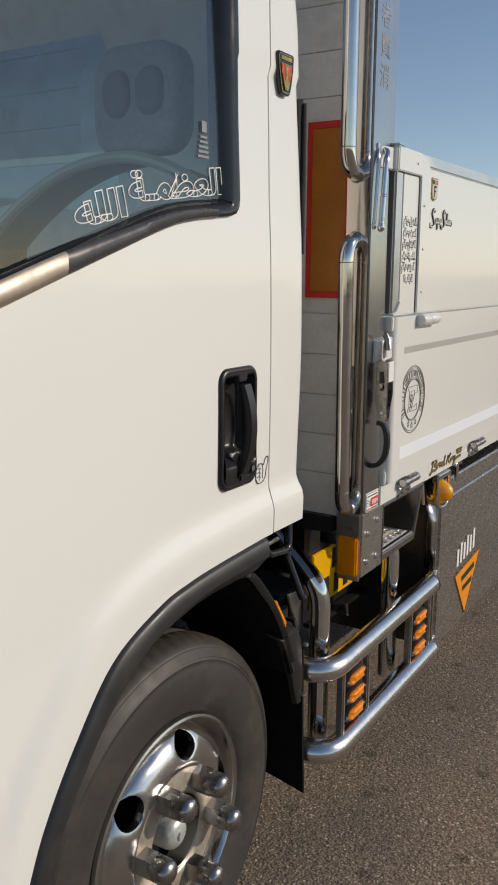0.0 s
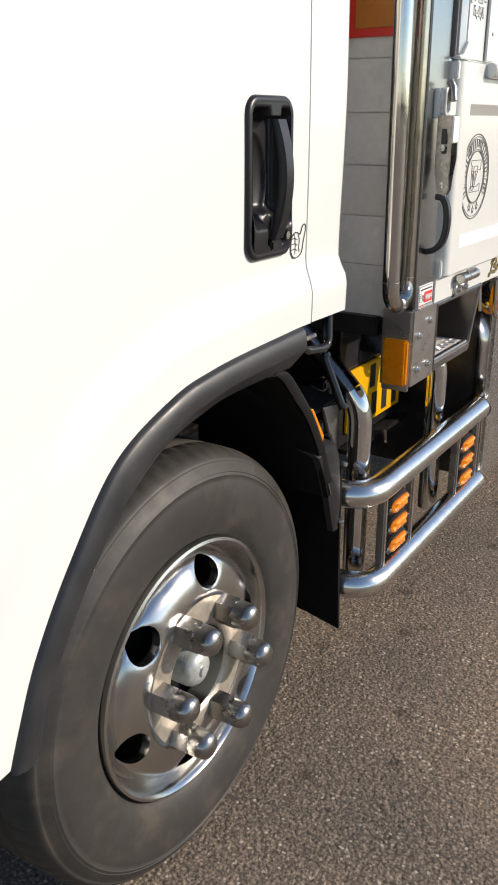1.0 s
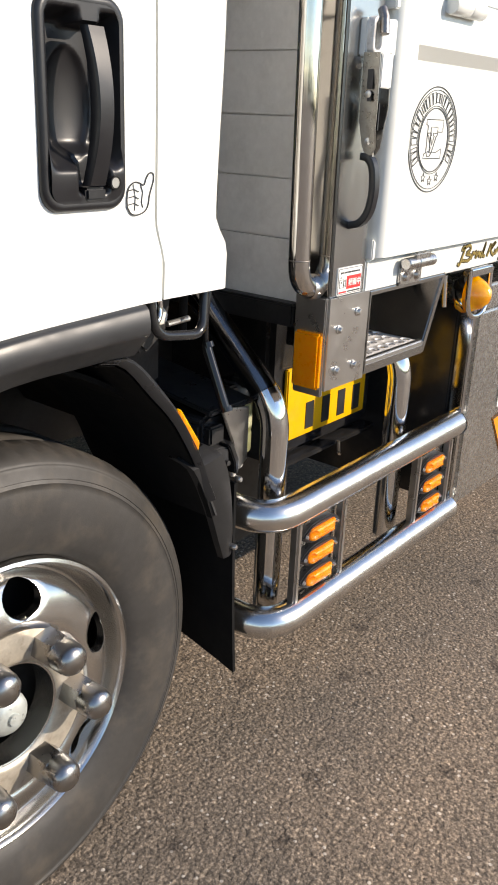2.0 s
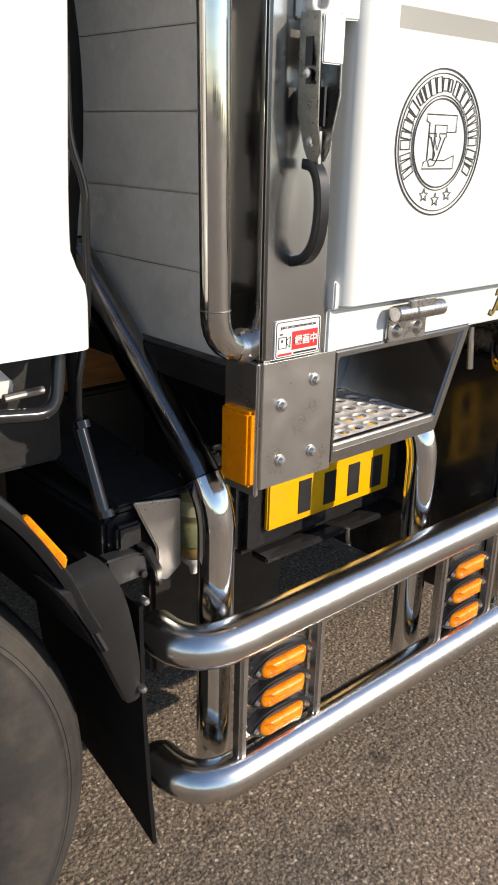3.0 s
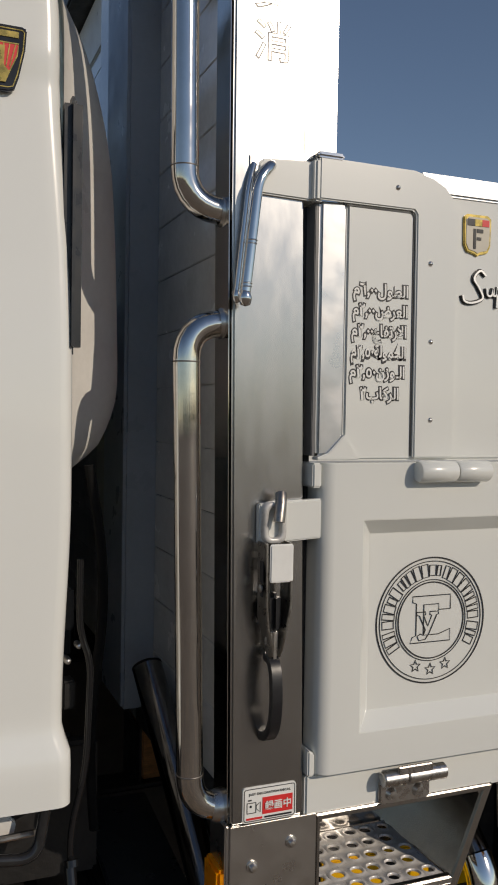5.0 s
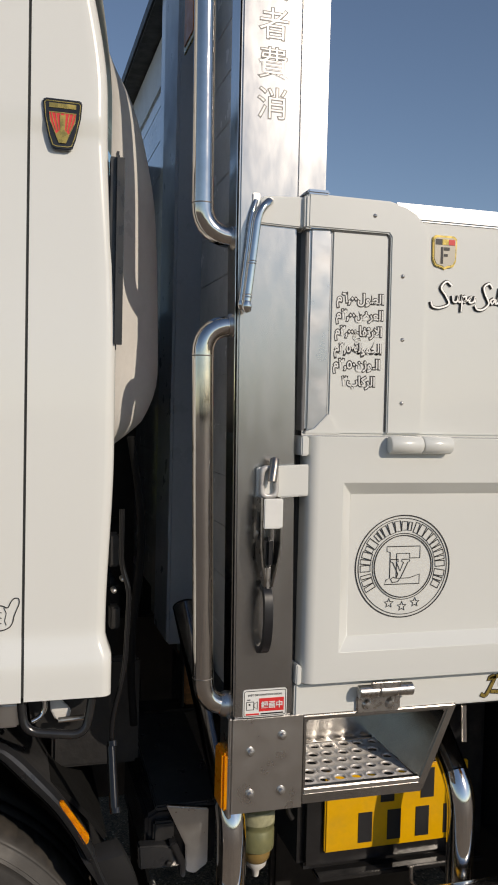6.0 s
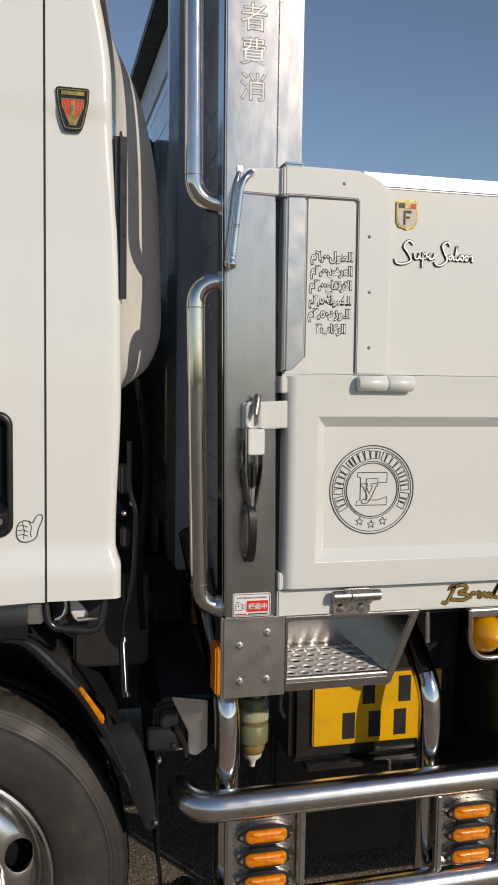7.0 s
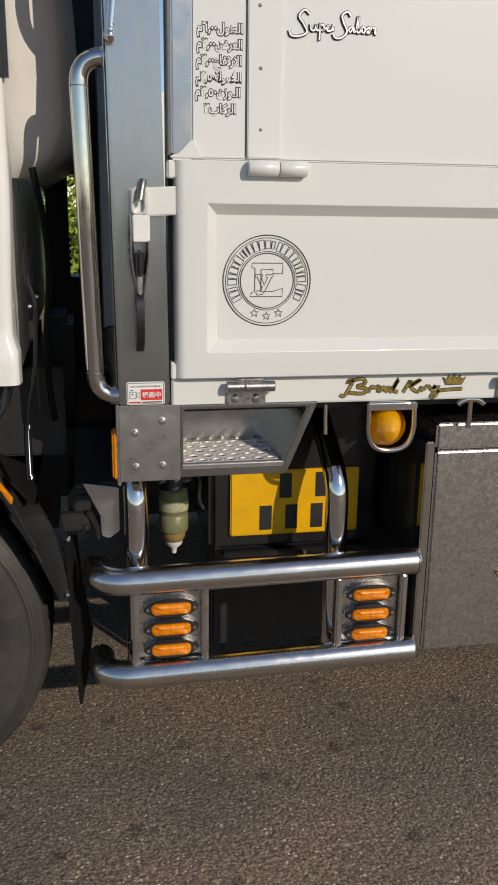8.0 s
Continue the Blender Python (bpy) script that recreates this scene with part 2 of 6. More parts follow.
def asphalt_material():
    m = bpy.data.materials.new("asphalt")
    m.use_nodes = True
    nodes, links = m.node_tree.nodes, m.node_tree.links
    bsdf = nodes["Principled BSDF"]
    coord = nodes.new("ShaderNodeTexCoord")

    def tex(kind, sc, **values):
        n = nodes.new("ShaderNodeTex" + kind)
        n.inputs["Scale"].default_value = sc
        for key, v in values.items():
            n.inputs[key].default_value = v
        links.new(coord.outputs["Object"], n.inputs["Vector"])
        return n

    def ramp(sock, stops):
        r = nodes.new("ShaderNodeValToRGB")
        while len(r.color_ramp.elements) < len(stops):
            r.color_ramp.elements.new(0.5)
        for e, (p, c) in zip(r.color_ramp.elements, stops):
            e.position, e.color = p, (*c, 1)
        links.new(sock, r.inputs["Fac"])
        return r.outputs["Color"]

    def mixed(kind, fac, a, b):
        n = nodes.new("ShaderNodeMix")
        n.data_type, n.blend_type = "RGBA", kind
        if isinstance(fac, float):
            n.inputs[0].default_value = fac
        else:
            links.new(fac, n.inputs[0])
        links.new(a, n.inputs[6])
        links.new(b, n.inputs[7])
        return n.outputs[2]

    grain = tex("Noise", 150.0, Detail=4.0, Roughness=0.58)
    coarse = tex("Noise", 62.0, Detail=5.0, Roughness=0.68)
    flecks = tex("Voronoi", 85.0, Randomness=1.0)
    patch = tex("Noise", 1.6, Detail=6.0)
    spots = tex("Noise", 9.0, Detail=3.0, Roughness=0.5)
    base = ramp(grain.outputs["Fac"], [(0.33, (0.098, 0.082, 0.068)), (0.45, (0.150, 0.127, 0.105)), (0.55, (0.215, 0.182, 0.151)), (0.66, (0.36, 0.31, 0.26))])
    base = mixed("MULTIPLY", 1.0, base, ramp(coarse.outputs["Fac"], [(0.34, (0.66, 0.65, 0.64)), (0.5, (1.0, 0.985, 0.96)), (0.66, (1.42, 1.38, 1.32))]))
    warp = tex("Noise", 70.0, Detail=2.0)
    bend = nodes.new("ShaderNodeVectorMath")
    bend.operation = "MULTIPLY_ADD"
    links.new(warp.outputs["Color"], bend.inputs[0])
    bend.inputs[1].default_value = (0.010, 0.010, 0.010)
    links.new(coord.outputs["Object"], bend.inputs[2])
    stones = tex("Voronoi", 120.0, Randomness=1.0)
    links.new(bend.outputs[0], stones.inputs["Vector"])
    base = mixed("MULTIPLY", 1.0, base, ramp(stones.outputs["Distance"], [(0.0, (1.08, 1.07, 1.06)), (0.45, (1.0, 1.0, 1.0)), (0.85, (0.72, 0.71, 0.69))]))
    tone = nodes.new("ShaderNodeSeparateColor")
    links.new(stones.outputs["Color"], tone.inputs["Color"])
    base = mixed("MULTIPLY", 1.0, base, ramp(tone.outputs["Green"], [(0.0, (0.84, 0.83, 0.82)), (0.8, (1.06, 1.04, 1.02)), (1.0, (1.28, 1.25, 1.21))]))
    pits = tex("Noise", 105.0, Detail=3.0, Roughness=0.6)
    base = mixed("MULTIPLY", 1.0, base, ramp(pits.outputs["Fac"], [(0.31, (0.5, 0.49, 0.48)), (0.42, (1.0, 0.99, 0.975)), (0.62, (1.10, 1.08, 1.05))]))
    pick = nodes.new("ShaderNodeSeparateColor")
    links.new(flecks.outputs["Color"], pick.inputs["Color"])
    chosen = nodes.new("ShaderNodeMath")
    chosen.operation = "GREATER_THAN"
    chosen.inputs[1].default_value = 0.90
    links.new(pick.outputs["Red"], chosen.inputs[0])
    near = nodes.new("ShaderNodeMath")
    near.operation = "LESS_THAN"
    near.inputs[1].default_value = 0.30
    links.new(flecks.outputs["Distance"], near.inputs[0])
    fleck = nodes.new("ShaderNodeMath")
    fleck.operation = "MULTIPLY"
    links.new(chosen.outputs[0], fleck.inputs[0])
    links.new(near.outputs[0], fleck.inputs[1])
    pale = nodes.new("ShaderNodeRGB")
    pale.outputs[0].default_value = (0.50, 0.45, 0.39, 1)
    base = mixed("MIX", fleck.outputs[0], base, pale.outputs[0])
    base = mixed("MULTIPLY", 1.0, base, ramp(patch.outputs["Fac"], [(0.32, (0.74, 0.75, 0.76)), (0.5, (1.0, 0.97, 0.94)), (0.68, (1.28, 1.19, 1.10))]))
    base = mixed("MULTIPLY", 1.0, base, ramp(spots.outputs["Fac"], [(0.24, (0.5, 0.49, 0.49)), (0.34, (1.0, 1.0, 1.0))]))
    stain = tex("Voronoi", 3.0, Randomness=1.0)
    stain.voronoi_dimensions = "2D"
    base = mixed("MULTIPLY", 0.85, base, ramp(stain.outputs["Distance"], [(0.0, (0.40, 0.39, 0.39)), (0.035, (0.52, 0.51, 0.51)), (0.075, (1.0, 1.0, 1.0))]))
    links.new(base, bsdf.inputs["Base Color"])
    bsdf.inputs["Roughness"].default_value = 0.9
    bsdf.inputs["Diffuse Roughness"].default_value = 0.0
    height = nodes.new("ShaderNodeMath")
    height.operation = "MULTIPLY_ADD"
    height.inputs[1].default_value = -0.55
    links.new(stones.outputs["Distance"], height.inputs[0])
    links.new(coarse.outputs["Fac"], height.inputs[2])
    b = nodes.new("ShaderNodeBump")
    b.inputs["Strength"].default_value, b.inputs["Distance"].default_value = 1.0, 0.0036
    links.new(height.outputs[0], b.inputs["Height"])
    links.new(b.outputs["Normal"], bsdf.inputs["Normal"])
    return m


ASPHALT = asphalt_material()


# ---- building helpers ----
def part(name, bm, mat, parent, label="", smooth=35.0):
    """Links a bmesh as one mesh object under a thing or a part."""
    me = bpy.data.meshes.new(name)
    bmesh.ops.recalc_face_normals(bm, faces=bm.faces)
    bm.to_mesh(me)
    bm.free()
    return place(name, me, mat, parent, label, smooth)


def place(name, me, mat, parent, label="", smooth=35.0):
    me.materials.clear()
    me.materials.append(mat)
    if smooth:
        me.shade_smooth()
        me.set_sharp_from_angle(angle=radians(smooth))
    ob = new(name, me)
    if parent:
        ob.parent = parent
        if parent.parent is None:
            ob.matrix_parent_inverse = Matrix.Translation(-parent.location)
    if label:
        tagged(ob, label)
    return ob


def again(ob, m, parent):
    """A further part that shares ob's mesh, moved by m."""
    twin = ob.copy()
    scene.collection.objects.link(twin)
    twin.parent = parent
    twin.matrix_parent_inverse = ob.matrix_parent_inverse
    twin.matrix_basis = m
    return twin


def soften(bm, width=0.003, segments=2, angle=40.0):
    edges = [e for e in bm.edges if len(e.link_faces) == 2 and e.calc_face_angle(0) > radians(angle)]
    if edges and width > 0:
        bmesh.ops.bevel(bm, geom=edges, offset=width, segments=segments, affect="EDGES", clamp_overlap=True)
    return bm


def box(x0, x1, y0, y1, z0, z1, bevel=0.003, bm=None):
    own = bmesh.new()
    bmesh.ops.create_cube(own, size=1.0)
    for v in own.verts:
        v.co = Vector((x0 + (v.co.x + 0.5) * (x1 - x0), y0 + (v.co.y + 0.5) * (y1 - y0), z0 + (v.co.z + 0.5) * (z1 - z0)))
    soften(own, bevel)
    return joined(bm, own)


def joined(bm, own):
    if bm is None:
        return own
    me = bpy.data.meshes.new("tmp")
    own.to_mesh(me)
    own.free()
    bm.from_mesh(me)
    bpy.data.meshes.remove(me)
    return bm


def prism(outline, y0, y1, bevel=0.002, bm=None):
    """A polygon in x and z, drawn out from y0 to y1."""
    own = bmesh.new()
    face = own.faces.new([own.verts.new((x, y0, z)) for x, z in outline])
    grown = bmesh.ops.extrude_face_region(own, geom=[face])
    for v in grown["geom"]:
        if isinstance(v, bmesh.types.BMVert):
            v.co.y = y1
    bmesh.ops.recalc_face_normals(own, faces=own.faces)
    soften(own, bevel)
    return joined(bm, own)


def rounded(x0, x1, z0, z1, r, n=5):
    """A rounded rectangle in x and z."""
    out = []
    for cx, cz, a0 in ((x1 - r, z1 - r, 0), (x0 + r, z1 - r, 90), (x0 + r, z0 + r, 180), (x1 - r, z0 + r, 270)):
        for k in range(n + 1):
            a = radians(a0 + 90 * k / n)
            out.append((cx + r * math.cos(a), cz + r * math.sin(a)))
    return out


def fillet(points, radius, n=7):
    """A path with its corners rounded."""
    pts = [Vector(p) for p in points]
    out = [pts[0]]
    for a, b, c in zip(pts, pts[1:], pts[2:]):
        u, v = (a - b), (c - b)
        r = min(radius, u.length * (0.95 if a is pts[0] else 0.49), v.length * (0.95 if c is pts[-1] else 0.49))
        p, q = b + u.normalized() * r, b + v.normalized() * r
        for k in range(n + 1):
            t = k / n
            out.append(p * (1 - t) ** 2 + b * 2 * t * (1 - t) + q * t * t)
    out.append(pts[-1])
    return out


def tube(points, r, segments=16, radius=0.0, bm=None, cap=True):
    """A round bar or pipe along a path."""
    own = bmesh.new()
    pts = fillet(points, radius) if radius else [Vector(p) for p in points]
    ways = [(b - a).normalized() for a, b in zip(pts, pts[1:])]
    ways = [ways[0]] + [(a + b).normalized() for a, b in zip(ways, ways[1:])] + [ways[-1]]
    side = ways[0].orthogonal().normalized()
    rings = []
    for p, w in zip(pts, ways):
        side = (side - w * side.dot(w)).normalized()
        up = w.cross(side)
        rings.append([own.verts.new(p + (side * math.cos(a) + up * math.sin(a)) * r) for a in (2 * math.pi * k / segments for k in range(segments))])
    for one, two in zip(rings, rings[1:]):
        for k in range(segments):
            own.faces.new((one[k], one[(k + 1) % segments], two[(k + 1) % segments], two[k]))
    if cap:
        own.faces.new(rings[0][::-1])
        own.faces.new(rings[-1])
    return joined(bm, own)


def lathe(profile, segments=48, centre=(0, 0, 0), axis="y", closed=False, bm=None, phase=0.0):
    """Turns (radius, along) pairs round an axis."""
    own = bmesh.new()
    rings = []
    for r, h in profile:
        ring = []
        for k in range(segments):
            a = 2 * math.pi * k / segments + phase
            u, v = r * math.cos(a), r * math.sin(a)
            co = {"y": (u, h, v), "z": (u, v, h), "x": (h, u, v)}[axis]
            ring.append(own.verts.new(Vector(co) + Vector(centre)))
        rings.append(ring)
    pairs = list(zip(rings, rings[1:])) + ([(rings[-1], rings[0])] if closed else [])
    for one, two in pairs:
        for k in range(segments):
            own.faces.new((one[k], one[(k + 1) % segments], two[(k + 1) % segments], two[k]))
    bmesh.ops.remove_doubles(own, verts=own.verts, dist=1e-5)
    return joined(bm, own)


def grid(rows, bm=None, ring=False):
    """A skin over rows of points."""
    own = bmesh.new()
    verts = [[own.verts.new(p) for p in row] for row in rows]
    for one, two in zip(verts, verts[1:]):
        n = len(one)
        for k in range(n if ring else n - 1):
            own.faces.new((one[k], one[(k + 1) % n], two[(k + 1) % n], two[k]))
    return joined(bm, own)


def thicken(bm, t):
    """Gives a skin a thickness."""
    bmesh.ops.recalc_face_normals(bm, faces=bm.faces)
    bmesh.ops.solidify(bm, geom=bm.faces[:], thickness=t)
    return bm


def ribbon(points, width, y, thick=0.0006, closed=False, bm=None):
    """A flat printed line in x and z, facing the camera's side."""
    pts = [Vector(p) for p in points]
    n = len(pts)
    own = bmesh.new()
    left, right = [], []
    for k, p in enumerate(pts):
        a = pts[(k - 1) % n] if closed or k else p
        b = pts[(k + 1) % n] if closed or k < n - 1 else p
        w = (b - a).normalized()
        nrm = Vector((-w.y, w.x)) * width / 2
        left.append((p + nrm).to_tuple())
        right.append((p - nrm).to_tuple())
    vl = [[own.verts.new((x, yy, z)) for x, z in side] for side in (left, right) for yy in (y, y + thick)]
    last = n if closed else n - 1
    for k in range(last):
        j = (k + 1) % n
        own.faces.new((vl[0][k], vl[0][j], vl[2][j], vl[2][k]))
        own.faces.new((vl[0][k], vl[1][k], vl[1][j], vl[0][j]))
        own.faces.new((vl[2][j], vl[3][j], vl[3][k], vl[2][k]))
    return joined(bm, own)


def arc(cx, cz, r, a0, a1, n=24):
    return [(cx + r * math.cos(radians(a0 + (a1 - a0) * k / n)), cz + r * math.sin(radians(a0 + (a1 - a0) * k / n))) for k in range(n + 1)]


def lettering(body, size, cx, y, cz, offset=0.0, width=None, tilt=0.0, outline=0.0):
    """Letters standing in x and z at y, centred; width squeezes the line to a length."""
    cu = bpy.data.curves.new("letters", "FONT")
    cu.body, cu.size, cu.offset, cu.extrude = body, 1.0, offset / size, 0.0004 / size
    cu.resolution_u = 3
    if outline:
        cu.extrude, cu.fill_mode, cu.bevel_depth, cu.bevel_resolution = 0.0, "NONE", outline / size, 0
    ob = bpy.data.objects.new("letters", cu)
    scene.collection.objects.link(ob)
    deps = bpy.context.evaluated_depsgraph_get()
    me = bpy.data.meshes.new_from_object(ob.evaluated_get(deps))
    bpy.data.objects.remove(ob)
    xs = [v.co.x for v in me.vertices]
    zs = [v.co.y for v in me.vertices]
    mid = Vector(((min(xs) + max(xs)) / 2, (min(zs) + max(zs)) / 2, 0))
    sx = width / (max(xs) - min(xs)) if width else size
    turn = Matrix.Translation((cx, y, cz)) @ pose(0, 0, 0, 0, -tilt, 0) @ pose(0, 0, 0, 90, 0, 0) @ Matrix.Diagonal((sx, size, size, 1)) @ Matrix.Translation(-mid)
    me.transform(turn)
    return me


ARABIC = {"ا": "FE8D FE8E", "ل": "FEDD FEDE FEDF FEE0", "ط": "FEC1 FEC2 FEC3 FEC4", "و": "FEED FEEE", "ع": "FEC9 FECA FECB FECC", "ر": "FEAD FEAE",
          "ض": "FEBD FEBE FEBF FEC0", "ت": "FE95 FE96 FE97 FE98", "ف": "FED1 FED2 FED3 FED4", "ح": "FEA1 FEA2 FEA3 FEA4", "م": "FEE1 FEE2 FEE3 FEE4",
          "ة": "FE93 FE94", "ز": "FEAF FEB0", "ن": "FEE5 FEE6 FEE7 FEE8", "ك": "FED9 FEDA FEDB FEDC", "ب": "FE8F FE90 FE91 FE92", "ظ": "FEC5 FEC6 FEC7 FEC8",
          "ه": "FEE9 FEEA FEEB FEEC", "ﻻ": "FEFB FEFC"}


def arabic(word):
    """A word's joined letter forms, in the order in which they stand from left to right."""
    out = []
    for k, ch in enumerate(word):
        if ch == "ـ":
            out.append(ch)
            continue
        forms = [chr(int(c, 16)) for c in ARABIC[ch].split()]
        before = k > 0 and (word[k - 1] == "ـ" or len(ARABIC[word[k - 1]].split()) == 4)
        after = k < len(word) - 1 and len(forms) == 4
        out.append(forms[(3 if after else 1) if before else (2 if after else 0)])
    return "".join(reversed(out))


def smooth_line(points, n=60):
    """Catmull-Rom through points, evenly resampled."""
    p = [Vector(q) for q in points]
    p = [p[0] * 2 - p[1]] + p + [p[-1] * 2 - p[-2]]
    dense = []
    for a, b, c, d in zip(p, p[1:], p[2:], p[3:]):
        for k in range(16):
            t = k / 16
            dense.append(0.5 * ((2 * b) + (c - a) * t + (2 * a - 5 * b + 4 * c - d) * t * t + (3 * b - a - 3 * c + d) * t ** 3))
    dense.append(p[-2])
    run = [0.0]
    for a, b in zip(dense, dense[1:]):
        run.append(run[-1] + (b - a).length)
    out, k = [], 0
    for j in range(n):
        s = run[-1] * j / (n - 1)
        while k < len(run) - 2 and run[k + 1] < s:
            k += 1
        f = (s - run[k]) / max(run[k + 1] - run[k], 1e-9)
        out.append(dense[k].lerp(dense[k + 1], min(max(f, 0), 1)))
    return out


def step01(a, b, x):
    t = min(max((x - a) / (b - a), 0.0), 1.0)
    return t * t * (3 - 2 * t)


# ---- ground ----
gb = bmesh.new()
bmesh.ops.create_grid(gb, x_segments=8, y_segments=8, size=400.0)
ground = part("ground", gb, ASPHALT, None)
ground.location.z = 0.017
tagged(ground, "grey-brown coarse sunlit asphalt with dark spots", "ground", kind="structure")

# ---- the truck ----
truck = new("truck")
truck.location = (1.285, 1.0, 0.0)
tagged(truck, "white cargo truck with chrome side rails parked on asphalt", "truck")

# -- cab side --
ARCH_OUT = smooth_line([(1.448, 1.006), (1.40, 1.004), (1.273, 0.998), (1.19, 0.991), (1.107, 0.976), (0.984, 0.923), (0.890, 0.821), (0.822, 0.722), (0.784, 0.64), (0.764, 0.59)], 70)
ARCH_IN = smooth_line([(1.448, 0.93), (1.41, 0.932), (1.352, 0.931), (1.28, 0.93), (1.211, 0.922), (1.101, 0.892), (0.976, 0.806), (0.891, 0.708), (0.85, 0.64), (0.828, 0.59)], 70)
WINDOW_SILL = smooth_line([(0.30, 1.33), (0.55, 1.408), (0.80, 1.490), (0.92, 1.530), (1.018, 1.562), (1.157, 1.606), (1.24, 1.622), (1.32, 1.630), (1.355, 1.636), (1.374, 1.655)], 50)


def on_line(line, x):
    pts = sorted((p.x, p.y) for p in line)
    if x <= pts[0][0]:
        return pts[0][1]
    for (xa, za), (xb, zb) in zip(pts, pts[1:]):
        if x <= xb:
            return za + (zb - za) * (x - xa) / max(xb - xa, 1e-6)
    return pts[-1][1]


def off_arch(x, z):
    if x > 1.448:
        return z - 1.007
    return min(math.hypot(p.x - x, p.y - z) for p in ARCH_OUT)


def cab_y(x, z):
    """The cab's outer skin: flat door, a flare round the wheel arch, leaning in above the sill."""
    flare = 0.016 * (1 - step01(0.045, 0.105, off_arch(x, z))) if z < 1.25 else 0.0
    lean = 0.03 * max(0.0, z - 1.55) ** 1.3 + 0.02 * max(0.0, 0.9 - x) ** 2
    crown = 0.006 * ((z - 1.32) / 0.35) ** 2 * (z < 1.9)
    return 0.062 - flare + lean + min(crown, 0.006)


def spread(a, b, n):
    return [a + (b - a) * k / n for k in range(n + 1)]


def skin(xs, low, high, nz, bm=None):
    rows = []
    for x in xs:
        a, b = low(x), high(x)
        rows.append([(x, cab_y(x, a + (b - a) * k / nz), a + (b - a) * k / nz) for k in range(nz + 1)])
    return grid(rows, bm)


pillar_xs = spread(1.374, 1.4805, 20)
door_bm = skin(spread(0.30, 0.766, 12) + spread(0.766, 1.374, 90)[1:] + pillar_xs[1:], lambda x: on_line(ARCH_OUT, x), lambda x: on_line(WINDOW_SILL, x), 48)
skin(pillar_xs, lambda x: 1.655, lambda x: 2.30, 30, door_bm)
skin(spread(0.55, 1.374, 10), lambda x: 2.22, lambda x: 2.30, 4, door_bm)
bmesh.ops.remove_doubles(door_bm, verts=door_bm.verts, dist=1e-4)
pan = [f for f in door_bm.faces if 1.308 < f.calc_center_median().x < 1.414 and 1.139 < f.calc_center_median().z < 1.349]
bmesh.ops.delete(door_bm, geom=pan, context="FACES")
rims = bmesh.ops.extrude_edge_only(door_bm, edges=[e for e in door_bm.edges if len(e.link_faces) == 1])
for v in rims["geom"]:
    if isinstance(v, bmesh.types.BMVert):
        v.co.y += 0.03
cab_door = part("cab_door", door_bm, WHITE, truck, "white cab door over the front wheel", 50)


def quarter_edge(z):
    """The rear edge of the cab side."""
    return 1.622 - 0.009 * step01(1.078, 1.095, z) + 0.009 * step01(1.12, 1.40, z) - 0.018 * step01(1.6, 1.95, z) - 0.05 * step01(1.95, 2.3, z)


qrows = []
for k in range(81):
    z = 1.007 + (2.30 - 1.007) * k / 80
    xe = quarter_edge(z)
    row = [(1.478, cab_y(1.4845, z) + 0.020, z), (1.4848, cab_y(1.4845, z) + 0.018, z)]
    row += [(1.4848 + (xe - 0.018 - 1.4848) * j / 8, cab_y(1.49 + 0.12 * j / 8, z), z) for j in range(9)]
    ye = cab_y(1.61, z)
    row += [(xe - 0.018 + 0.018 * math.sin(radians(15 * j)), ye + 0.018 * (1 - math.cos(radians(15 * j))), z) for j in range(1, 7)]
    row += [(xe + 0.002, ye + 0.05, z)]
    qrows.append(row)
qb = grid(qrows)
joined(qb, grid([[(x, y, 1.007) for x, y, z in qrows[0]], [(x, max(y, 0.09), 1.004) for x, y, z in qrows[0]]]))
seal = [[(x, cab_y(1.4845, 1.012 + 1.288 * k / 40) + dy, 1.012 + 1.288 * k / 40) for x, dy in ((1.4800, 0.012), (1.4802, 0.007), (1.4848, 0.007), (1.4850, 0.012))] for k in range(41)]
part("door_seal", grid(seal), material("grey_door_seal", (0.10, 0.10, 0.098), 0.6), truck, "dark rubber seal in the door gap", 0)
quarter = part("quarter_panel", qb, WHITE, truck, "white painted rear corner panel of the cab", 50)

# window: rubber frame, glass, bright sill strip
frame_path = [(p.x, p.y) for p in WINDOW_SILL if p.x < 1.345] + [(1.356, 1.637), (1.366, 1.648), (1.370, 1.665), (1.368, 1.80), (1.362, 2.0), (1.355, 2.21)]
frame_in = []
for k, (x, z) in enumerate(frame_path):
    a, b = Vector(frame_path[max(k - 1, 0)]), Vector(frame_path[min(k + 1, len(frame_path) - 1)])
    w = (b - a).normalized()
    frame_in.append((x - w.y * 0.042, z + w.x * 0.030))
fr = []
for (x, z), (u, v) in zip(frame_path, frame_in):
    y = cab_y(min(x, 1.40), max(z, 1.3))
    fr.append([(x, y + 0.006, z), (x, y - 0.006, z), (x * 0.7 + u * 0.3, y - 0.009, z * 0.7 + v * 0.3), (x * 0.4 + u * 0.6, y - 0.004, z * 0.4 + v * 0.6), (u, y + 0.012, v), (u, y + 0.03, v)])
part("window_frame", grid(fr), GLOSS_BLACK, cab_door, "black rubber window surround", 60)
strip = []
for k, (x, z) in enumerate(frame_path[:46]):
    y = cab_y(min(x, 1.40), z)
    t = 1 - 0.55 * step01(25, 46, k)
    strip.append([(x, y - 0.001, z - 0.003), (x, y - 0.0095, z + 0.001), (x, y - 0.0125, z + 0.010 * t), (x, y - 0.0115, z + 0.030 * t), (x, y - 0.006, z + 0.034 * t)])
split = max(k for k, row in enumerate(strip) if row[0][0] < 0.935)
